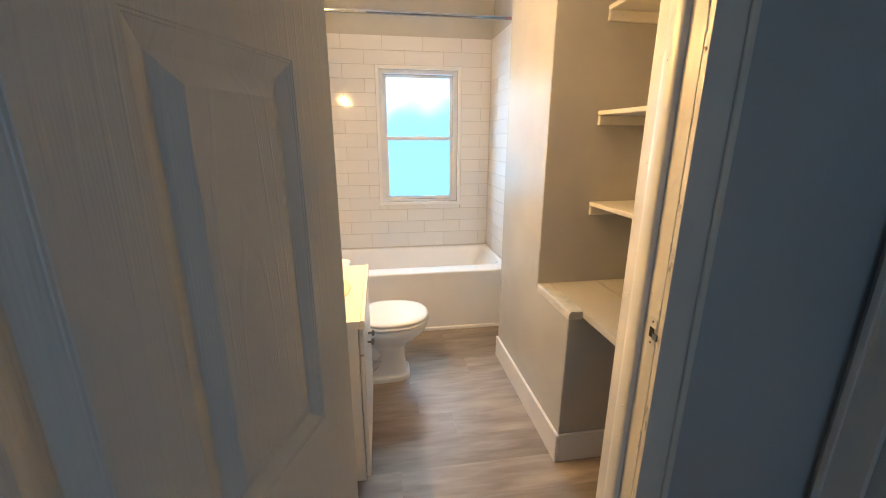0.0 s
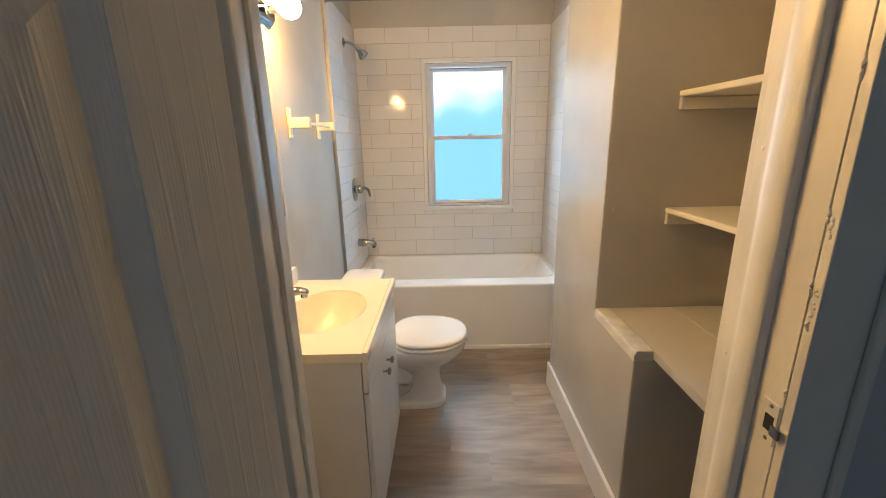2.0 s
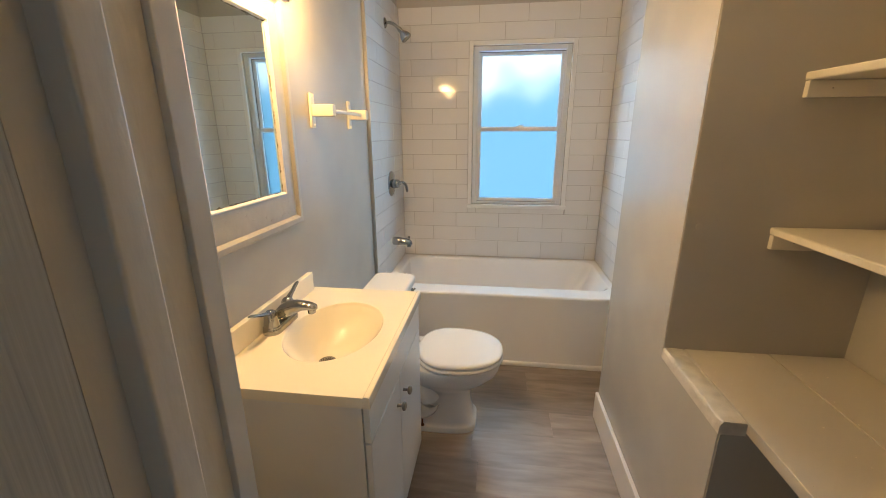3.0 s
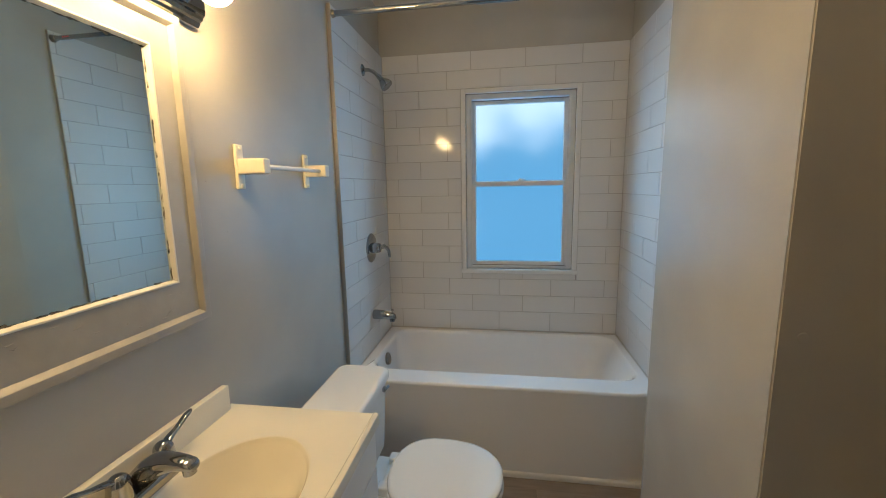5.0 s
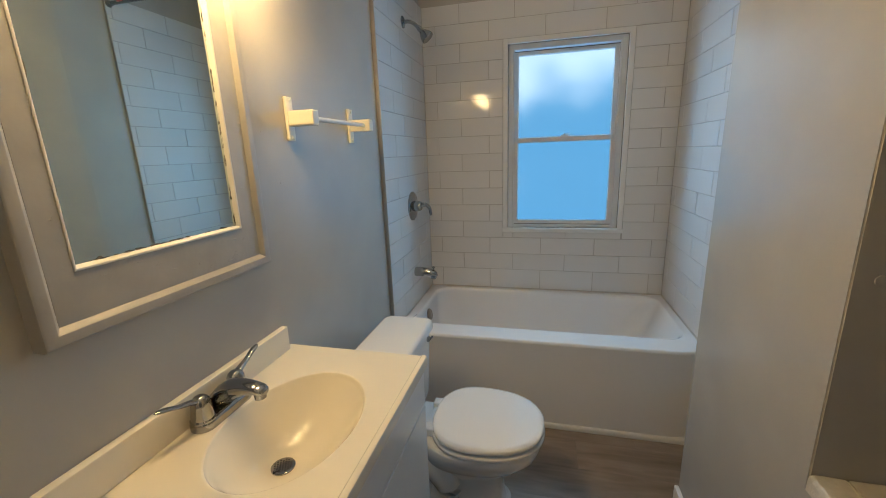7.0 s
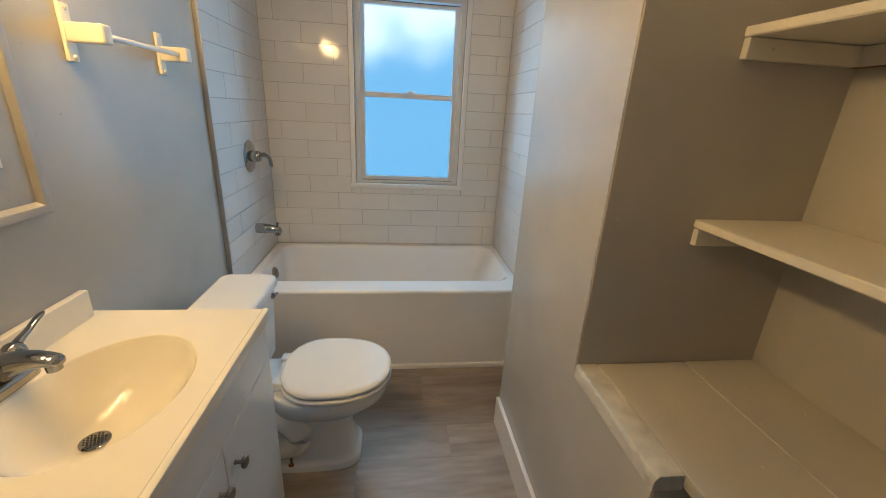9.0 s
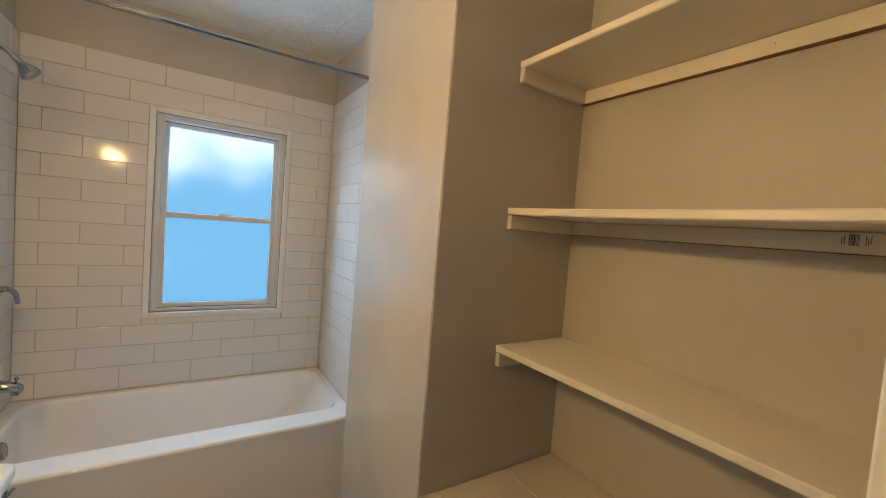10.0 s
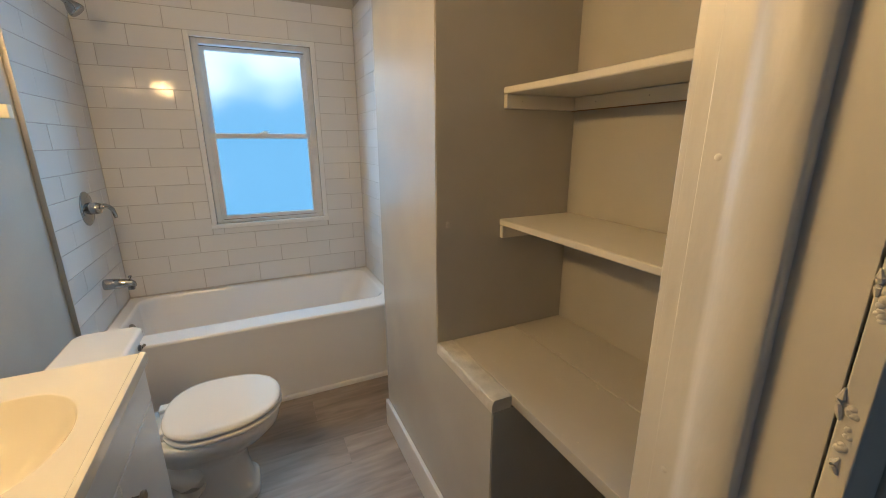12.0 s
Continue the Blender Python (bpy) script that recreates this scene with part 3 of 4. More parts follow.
# ---- niche: counter and shelves ----
def counter():
    c = thing("niche_counter", "worn painted wooden counter board under the shelves", "counter")
    bm = bmesh.new()
    box(bm, 2.243, YD1 + 0.002, 0.705, 2.487, YC0 - 0.002, 0.737, 0.004)
    part("board", bm, M_COUNTER, c)
    bm = bmesh.new()
    box(bm, 2.4885, YD1 + 0.002, 0.705, XN - 0.002, YC0 - 0.002, 0.7375, 0.002)
    part("board", bm, M_COUNTER, c)
    bm = bmesh.new()
    rn = random.Random(11)
    n = 36
    rings = []
    for i in range(n + 1):
        y = 4.266 + (YC0 - 0.001 - 4.266) * i / n
        chip = rn.choice((0, 0, 0, 1)) * rn.uniform(0.0008, 0.0026)
        j = [rn.uniform(-0.0009, 0.0009) for _ in range(6)]
        rings.append([(XC - 0.0012, y, 0.7005), (XC - 0.0018 + j[0] + chip * 0.3, y, 0.722 + j[1]), (XC + 0.001 + chip + j[1], y, 0.7325 - chip * 0.5), (XC + 0.005 + chip + j[2], y, 0.7355 + j[3]),
                      (2.205 + j[4], y, 0.7362 + j[4]), (2.226 + 3 * j[2], y, 0.7348 + j[5]), (2.238, y, 0.7345 + j[0]), (2.242, y, 0.7335), (2.242, y, 0.7005)])
    loft(bm, rings)
    part("nosing", bm, M_NOSING, c, "rough chipped front nosing", sharp=35)
    bm = bmesh.new()
    tube(bm, smooth_path([(2.238, 4.60, 0.736), (2.239, 4.50, 0.7365), (2.237, 4.42, 0.736), (2.239, 4.27, 0.7355)], 4), 0.0017, 8)
    part("filler_bead", bm, M_NOSING, c)
    # dried paint specks and lint on the boards
    rs = random.Random(21)
    bm = bmesh.new()
    for i in range(34):
        r = rs.uniform(0.0008, 0.0022)
        x_, y_ = rs.uniform(2.26, 2.68), rs.uniform(3.80, 4.59)
        lathe(bm, [(r, -0.0004), (r * 0.8, r * 0.35), (r * 0.3, r * 0.5)], (x_, y_, 0.7372 + (0.0004 if x_ > 2.4885 else 0)), (0, 0, 1), 6)
    tagged(part("paint_specks", bm, M_SHELF, c), "small dried paint specks", kind="stuff")
    return c


counter()


def shelf(z, lab, sag=0.0):
    s = thing("shelf", lab, "shelf", "niche shelves")
    x0, x1, y0, y1, t = 2.413, XN - 0.001, YD1 + 0.002, YC0 - 0.001, 0.020
    bm = bmesh.new()
    n = 12
    rings = []
    for i in range(n + 1):
        y = y0 + (y1 - y0) * i / n
        d = -sag * math.sin(math.pi * i / n)
        rings.append([(x0, y, z - t + d + 0.003), (x0 + 0.003, y, z - t + d), (x1, y, z - t), (x1, y, z), (x0 + 0.003, y, z + d), (x0, y, z + d - 0.003)])
    loft(bm, rings)
    part("board", bm, M_SHELF, s)
    bm = bmesh.new()
    box(bm, x0 + 0.001, y1 - 0.018, z - t - 0.042, x1 - 0.019, y1, z - t - 0.0016, 0.002)
    cl = part("side_cleat", bm, M_SHELF, s)
    bm = bmesh.new()
    box(bm, x1 - 0.018, y0, z - t - 0.042, x1, y1, z - t - 0.0016, 0.002)
    bc = part("back_cleat", bm, M_SHELF, s)
    # brown strip: bare wood and the shadow line under the cleat in one colour
    bm = bmesh.new()
    box(bm, x1 - 0.0172, y0 + 0.02, z - t - 0.0440, x1 - 0.001, y1 - 0.002, z - t - 0.0421)
    part("raw_shade_edge", bm, M_RAW_SHADE, bc, "bare brown wood and painted shadow line along the underside")
    for y in (4.50, 4.31, 4.10, 3.92):
        bm = bmesh.new()
        lathe(bm, [(0.0019, 0), (0.0016, 0.0005), (0, 0.0007)], (x1 - 0.0182, y, z - t - 0.021), (-1, 0, 0), 8)
        part("nail_head", bm, M_NAIL, bc)
    bm = bmesh.new()
    lathe(bm, [(0.0019, 0), (0.0016, 0.0005), (0, 0.0007)], (2.47, y1 - 0.0182, z - t - 0.021), (0, -1, 0), 8)
    part("nail_head", bm, M_NAIL, cl)
    bm = bmesh.new()
    box(bm, x0 + 0.001, y0, z - t - 0.042, x1 - 0.019, y0 + 0.018, z - t - 0.0016, 0.002)
    part("side_cleat", bm, M_SHELF, s)
    return bc


shelf(1.137, "cream painted wooden shelf above the counter")
bc2 = shelf(1.545, "cream painted wooden shelf, slightly sagging, with a barcode sticker", 0.004)
shelf(1.965, "cream painted wooden shelf near the ceiling")
bm = bmesh.new()
box(bm, XN - 0.0198, 3.913, 1.494, XN - 0.0192, 3.962, 1.5225)
part("sticker", bm, M_PAPER, bc2, "printed barcode sticker")
rng = random.Random(2)
bm = bmesh.new()
y = 3.933
while y < 3.947:
    w_ = rng.choice((0.0007, 0.0010, 0.0016))
    box(bm, XN - 0.0202, y, 1.498, XN - 0.0197, y + w_, 1.520)
    y += w_ + rng.choice((0.0006, 0.0010))
for y, z0, z1 in ((3.917, 1.503, 1.518), (3.9205, 1.499, 1.512), (3.9235, 1.499, 1.518), (3.9525, 1.500, 1.519), (3.956, 1.500, 1.514)):
    box(bm, XN - 0.0202, y, z0, XN - 0.0197, y + 0.0011, z1)
finish("sticker_print", bm, M_INK, bc2, smooth=False)


bm = bmesh.new()
lathe(bm, [(0.010, 0.0), (0.0095, 0.0012), (0.006, 0.002), (0, 0.0018)], (2.224, YC0, 1.133), (0, -1, 0), 16)
finish("wall_anchor_patch", bm, M_WALL, wall_niche_side)

# ---- tub ----
def bathtub():
    t = thing("bathtub", "white enamelled alcove bathtub with a straight apron", "bathtub")
    x0, x1, y0, y1 = XT, XR, 5.597, YB - 0.001
    zt = 0.480

    def bow(x):
        e = min(x - x0, x1 - x) / 0.14
        e = max(0.0, min(1.0, e))
        return (0.042 if x < (x0 + x1) / 2 else 0.018) * (1 - e * e * (3 - 2 * e))

    def rim(ins_y, z):
        """The outer outline, its front edge set back towards both ends."""
        return [(x, y + (bow(x) if y < y0 + ins_y + 0.0025 else 0.0), z) for x, y, z in rrect_even(x0, x1, y0 + ins_y, y1, 0.002, z)]

    def pool(l, r, f, b, rad, z):
        return rrect_even(x0 + l, x1 - r, y0 + f, y1 - b, rad, z)

    rings = [rim(0.0012, zt - 0.0125), rim(0.0012, zt - 0.0095), rim(0.0035, zt - 0.005), rim(0.0075, zt - 0.0015), rim(0.013, zt),
             pool(0.050, 0.034, 0.128, 0.026, 0.09, zt), pool(0.058, 0.042, 0.137, 0.033, 0.09, zt - 0.004), pool(0.066, 0.052, 0.146, 0.041, 0.095, zt - 0.022),
             pool(0.085, 0.140, 0.160, 0.066, 0.12, 0.26), pool(0.105, 0.200, 0.172, 0.088, 0.14, 0.16), pool(0.135, 0.240, 0.195, 0.112, 0.13, 0.12),
             pool(0.20, 0.32, 0.245, 0.165, 0.10, 0.10)]
    bm = bmesh.new()
    loft(bm, rings, cap0=False)
    part("basin", bm, M_TUB, t, sharp=60)
    bm = bmesh.new()
    n = 40
    rows = []
    for i in range(n + 1):
        x = x0 + (x1 - x0) * i / n
        d = bow(x)
        rows.append([(x, y + d * w_, z) for y, z, w_ in ((5.629, 0.0, 0.6), (5.625, 0.2, 0.7), (5.618, 0.33, 0.9), (5.610, 0.41, 1), (5.603, 0.447, 1), (5.5990, 0.462, 1), (5.5985, 0.4674, 1), (5.66, 0.4674, 0.1), (5.66, 0.0, 0))])
    loft(bm, rows)
    part("apron", bm, M_TUB, t, sharp=40)
    bm = bmesh.new()
    lathe(bm, [(0.036, -0.012), (0.036, 0.005), (0.032, 0.010), (0.026, 0.0115), (0.022, 0.009), (0.008, 0.010), (0, 0.012)], (x0 + 0.074, 5.985, 0.415), (1, 0, 0.2), 24)
    part("overflow_plate", bm, M_NICKEL, t, "round chrome overflow plate")
    bm = bmesh.new()
    lathe(bm, [(0.033, 0.0), (0.033, 0.004), (0.024, 0.006), (0, 0.005)], (x0 + 0.30, 5.985, 0.100), (0, 0, 1), 20)
    part("drain", bm, M_CHROME, t)
    return t


bathtub()
for nm, bx in (("caulk", (XT, YB - 0.004, 0.4805, XR, YB - 0.0005, 0.4865)), ("caulk", (XT + 0.0003, 5.645, 0.4805, XT + 0.0035, YB - 0.004, 0.4865)), ("caulk", (XR - 0.0035, 5.645, 0.4805, XR - 0.0003, YB - 0.004, 0.4865))):
    bm = bmesh.new()
    box(bm, *bx)
    tagged(finish("trim_caulk", bm, M_WTRIM if nm != "caulk" else M_CAULK), "thin line of grey caulk round the tub rim", "trim", kind="structure")


# ---- shower fittings ----
def shower_head():
    s = thing("wall_shower", "chrome shower head on a bent arm", "shower")
    y, z = 5.987, 2.035
    bm = bmesh.new()
    lathe(bm, [(0.030, 0), (0.029, 0.004), (0.018, 0.010), (0.011, 0.012)], (XT, y, z), (1, 0, 0), 24)
    part("flange", bm, M_CHROME, s)
    bm = bmesh.new()
    tube(bm, smooth_path([(XT + 0.005, y, z), (XT + 0.03, y, z), (XT + 0.06, y, z - 0.012), (XT + 0.088, y + 0.002, z - 0.038)], 5), 0.0095, 12)
    part("arm", bm, M_CHROME, s)
    bm = bmesh.new()
    lathe(bm, [(0.012, -0.012), (0.014, 0.0), (0.013, 0.012), (0.017, 0.02), (0.030, 0.040), (0.035, 0.056), (0.035, 0.062), (0.031, 0.066), (0, 0.064)],
          (XT + 0.090, y + 0.002, z - 0.040), (0.66, 0.05, -0.75), 24)
    part("head", bm, M_CHROME, s)
    return s


shower_head()


def valve():
    v = thing("shower_valve", "round chrome shower valve with a lever handle", "shower valve")
    y, z = 5.992, 1.077
    bm = bmesh.new()
    lathe(bm, [(0.083, 0), (0.083, 0.003), (0.078, 0.008), (0.05, 0.013), (0.034, 0.015), (0, 0.015)], (XT, y, z), (1, 0, 0), 36)
    part("escutcheon", bm, M_CHROME, v)
    bm = bmesh.new()
    lathe(bm, [(0.030, 0.010), (0.029, 0.04), (0.025, 0.055), (0, 0.060)], (XT, y, z), (1, 0, 0), 24)
    part("hub", bm, M_CHROME, v)
    bm = bmesh.new()
    tube(bm, smooth_path([(XT + 0.045, y, z), (XT + 0.075, y + 0.004, z + 0.008), (XT + 0.098, y + 0.008, z - 0.012), (XT + 0.106, y + 0.010, z - 0.055)], 5), [0.016] * 6 + [0.013] * 5 + [0.011] * 4 + [0.008], 12, 0.8)
    part("lever", bm, M_CHROME, v)
    return v


valve()


def spout():
    s = thing("tub_spout", "chrome tub spout with a diverter knob", "tub spout")
    y, z = 5.987, 0.685
    bm = bmesh.new()
    rings = []
    for x, r, dz, fl in ((0, .027, 0, 1), (.01, .029, 0, 1), (.05, .027, -.001, 1), (.09, .024, -.004, 1), (.118, .021, -.009, .95), (.130, .016, -.014, .9), (.134, .006, -.018, .8)):
        rings.append([(XT + x, y + r * math.cos(2 * math.pi * i / 20), z + dz + r * fl * math.sin(2 * math.pi * i / 20)) for i in range(20)])
    loft(bm, rings)
    part("body", bm, M_CHROME, s, sharp=60)
    bm = bmesh.new()
    box(bm, XT + 0.096, y - 0.013, z - 0.042, XT + 0.126, y + 0.013, z - 0.018, 0.006, 3)
    part("outlet", bm, M_CHROME, s)
    bm = bmesh.new()
    lathe(bm, [(0.004, 0), (0.004, 0.012), (0.008, 0.015), (0.008, 0.022), (0.005, 0.025)], (XT + 0.112, y, z + 0.010), (0, 0, 1), 14)
    part("diverter", bm, M_CHROME, s)
    return s


spout()


def curtain_rod():
    r = thing("curtain_rod", "chrome tension shower curtain rod across the tub", "curtain rod")
    y, z = 5.625, 2.172
    bm = bmesh.new()
    tube(bm, [(XL + 0.012, y, z), (1.75, y, z)], 0.0125, 16)
    part("outer_tube", bm, M_CHROME, r)
    bm = bmesh.new()
    tube(bm, [(1.74, y, z), (XR - 0.002, y, z)], 0.0105, 16)
    part("inner_tube", bm, M_CHROME, r)
    for x, d in ((XL + 0.001, 1), (XR + 0.011, -1)):
        bm = bmesh.new()
        lathe(bm, [(0.019, 0), (0.019, 0.012), (0.0155, 0.022), (0.0135, 0.03)], (x, y, z), (d, 0, 0), 20)
        part("end_cap", bm, M_NICKEL, r, "grey rubber end cap")
    bm = bmesh.new()
    for i in range(4):
        x = 2.282 + 0.010 * i
        box(bm, x, y - 0.0112, z - 0.004, x + 0.005, y - 0.0102, z + 0.003)
    part("printed_marks", bm, M_RED, r, "small red printed marks")
    return r


curtain_rod()


# ---- toilet ----
def egg(cx, cy, back, front, half, z, sq=2.0, k=36):
    """A plan outline: blunt behind, round in front."""
    pts = []
    for i in range(k):
        a = 2 * math.pi * i / k
        c, s = math.cos(a), math.sin(a)
        e = 2 / sq
        px = (abs(c) ** e) * (front if c > 0 else back) * (1 if c > 0 else -1)
        py = (abs(s) ** e) * half * (1 if s > 0 else -1)
        pts.append((cx + px, cy + py, z))
    return pts


def toilet():
    t = thing("toilet", "white porcelain two-piece toilet with the lid closed", "toilet")
    cy = 5.10
    bm = bmesh.new()
    rings = [egg(1.36, cy, 0.17, 0.215, 0.118, 0.0, 4.0), egg(1.36, cy, 0.17, 0.215, 0.118, 0.022, 4.0), egg(1.36, cy, 0.166, 0.209, 0.112, 0.030, 4.0),
             egg(1.37, cy, 0.165, 0.187, 0.097, 0.045, 3.2), egg(1.38, cy, 0.17, 0.165, 0.088, 0.12, 2.8), egg(1.39, cy, 0.18, 0.155, 0.086, 0.19, 2.5),
             egg(1.41, cy, 0.19, 0.165, 0.100, 0.225, 2.4), egg(1.43, cy, 0.20, 0.205, 0.140, 0.265, 2.3), egg(1.44, cy, 0.21, 0.236, 0.172, 0.310, 2.25),
             egg(1.44, cy, 0.21, 0.243, 0.182, 0.335, 2.25), egg(1.44, cy, 0.21, 0.243, 0.183, 0.358, 2.25), egg(1.44, cy, 0.206, 0.238, 0.178, 0.364, 2.25), egg(1.44, cy, 0.195, 0.226, 0.166, 0.366, 2.25)]
    loft(bm, rings)
    part("bowl", bm, M_PORC, t, sharp=70)
    for s in (-1, 1):
        bm = bmesh.new()
        tube(bm, smooth_path([(1.20, cy + s * 0.055, 0.30), (1.28, cy + s * 0.074, 0.245), (1.35, cy + s * 0.080, 0.165), (1.32, cy + s * 0.074, 0.105), (1.24, cy + s * 0.066, 0.085)], 5), 0.050, 14)
        part("trapway", bm, M_PORC, t, sharp=70)
        bm = bmesh.new()
        lathe(bm, [(0.014, 0), (0.013, 0.005), (0.007, 0.008), (0.0045, 0.010), (0.0045, 0.046), (0.002, 0.050)], (1.315, cy + s * 0.103, 0.028), (0, 0, 1), 10)
        part("floor_bolt", bm, M_RUST, t, "rusty floor bolt")
    # rear deck under the tank
    bm = bmesh.new()
    box(bm, 1.02, cy - 0.115, 0.285, 1.29, cy + 0.115, 0.3690, 0.016, 4)
    part("deck", bm, M_PORC, t)
    # tank
    bm = bmesh.new()
    rings = []
    for z, dx, dy in ((0.360, 0.022, 0.035), (0.375, 0.010, 0.020), (0.48, 0.006, 0.010), (0.655, 0.0, 0.0)):
        rings.append(rrect(1.030 + dx, 1.222 - dx, cy - 0.207 + dy, cy + 0.207 - dy, 0.03, z))
    loft(bm, rings)
    part("tank", bm, M_PORC, t, sharp=50)
    bm = bmesh.new()
    rings = [rrect(1.026, 1.230, cy - 0.213, cy + 0.213, 0.034, 0.655), rrect(1.020, 1.236, cy - 0.219, cy + 0.219, 0.038, 0.660), rrect(1.020, 1.236, cy - 0.219, cy + 0.219, 0.038, 0.683),
             rrect(1.024, 1.232, cy - 0.215, cy + 0.215, 0.036, 0.692), rrect(1.036, 1.220, cy - 0.203, cy + 0.203, 0.03, 0.697)]
    loft(bm, rings)
    part("tank_lid", bm, M_PORC, t, sharp=50)
    bm = bmesh.new()
    lathe(bm, [(0.012, 0), (0.012, 0.008), (0.006, 0.012)], (1.222, cy + 0.15, 0.628), (1, 0, 0), 14)
    tube(bm, [(1.232, cy + 0.15, 0.628), (1.233, cy + 0.172, 0.625), (1.233, cy + 0.182, 0.623)], [0.005, 0.005, 0.006], 10)
    part("flush_lever", bm, M_CHROME, t, "small chrome flush lever")
    # seat and lid, hinge
    bm = bmesh.new()
    rings = [egg(1.45, cy, 0.160, 0.232, 0.176, 0.3665, 2.3), egg(1.45, cy, 0.165, 0.240, 0.184, 0.3685, 2.3), egg(1.45, cy, 0.168, 0.246, 0.190, 0.374, 2.3), egg(1.45, cy, 0.168, 0.246, 0.190, 0.381, 2.3), egg(1.45, cy, 0.165, 0.242, 0.186, 0.3865, 2.3), egg(1.45, cy, 0.155, 0.230, 0.174, 0.3885, 2.3)]
    loft(bm, rings)
    part("seat", bm, M_SEAT, t, sharp=60)
    bm = bmesh.new()
    rings = [egg(1.45, cy, 0.150, 0.222, 0.166, 0.3890, 2.35), egg(1.45, cy, 0.154, 0.230, 0.174, 0.3935, 2.35), egg(1.45, cy, 0.160, 0.240, 0.184, 0.3945, 2.35), egg(1.45, cy, 0.163, 0.243, 0.187, 0.398, 2.35), egg(1.45, cy, 0.163, 0.243, 0.187, 0.405, 2.35), egg(1.45, cy, 0.160, 0.238, 0.182, 0.411, 2.35),
             egg(1.45, cy, 0.150, 0.224, 0.168, 0.4145, 2.35), egg(1.45, cy, 0.125, 0.195, 0.140, 0.4135, 2.35), egg(1.45, cy, 0.09, 0.15, 0.10, 0.4145, 2.35)]
    loft(bm, rings)
    part("lid", bm, M_SEAT, t, sharp=60)
    for s in (-1, 1):
        bm = bmesh.new()
        box(bm, 1.262, cy + s * 0.075 - 0.022, 0.366, 1.305, cy + s * 0.075 + 0.022, 0.400, 0.006, 3)
        part("hinge", bm, M_SEAT, t)
    bm = bmesh.new()
    box(bm, 1.268, cy - 0.06, 0.374, 1.296, cy + 0.06, 0.386, 0.004, 2)
    part("hinge_bar", bm, M_SEAT, t)
    return t


toilet()


# ---- vanity ----
VY0, VY1, VX = 4.152, 4.772, 1.337


def vanity():
    v = thing("vanity_cabinet", "white laminate vanity cabinet with two doors", "cabinet")
    for y0, y1 in ((VY0, VY0 + 0.016), (VY1 - 0.016, VY1)):
        bm = bmesh.new()
        out = [(XL + 0.001, 0.0), (VX - 0.065, 0.0), (VX - 0.065, 0.13), (VX - 0.0005, 0.13), (VX - 0.0005, 0.786), (XL + 0.001, 0.786)]
        loft(bm, [[(x, y, z) for x, z in out] for y in (y0, y1)])
        part("side_panel", bm, M_VBODY, v, smooth=False)
    for nm, bx in (("bottom_panel", (XL + 0.001, VY0 + 0.0165, 0.13, VX - 0.003, VY1 - 0.0165, 0.146)), ("toe_kick", (VX - 0.075, VY0 + 0.0165, 0.0, VX - 0.066, VY1 - 0.0165, 0.1295)),
                   ("top_rail", (VX - 0.012, VY0 + 0.0165, 0.66, VX - 0.004, VY1 - 0.0165, 0.786))):
        bm = bmesh.new()
        box(bm, *bx)
        part(nm, bm, M_VBODY, v, smooth=False)
    bm = bmesh.new()
    box(bm, VX + 0.0015, VY0 + 0.003, 0.677, VX + 0.018, VY1 - 0.003, 0.778, 0.002)
    part("drawer_front", bm, M_VBODY, v)
    split = 4.445
    for y0, y1, ky in ((VY0 + 0.003, split - 0.0015, split - 0.040), (split + 0.0015, VY1 - 0.003, split + 0.040)):
        bm = bmesh.new()
        box(bm, VX + 0.0015, y0, 0.143, VX + 0.018, y1, 0.672, 0.002)
        d = part("door", bm, M_VBODY, v)
        bm = bmesh.new()
        lathe(bm, [(0.006, 0), (0.0045, 0.004), (0.0045, 0.014), (0.012, 0.017), (0.0145, 0.021), (0.013, 0.026), (0.006, 0.029), (0, 0.0295)], (VX + 0.018, ky, 0.594), (1, 0, 0), 20)
        part("knob", bm, M_NICKEL, d, "round brushed nickel knob")
    return v


vanity()


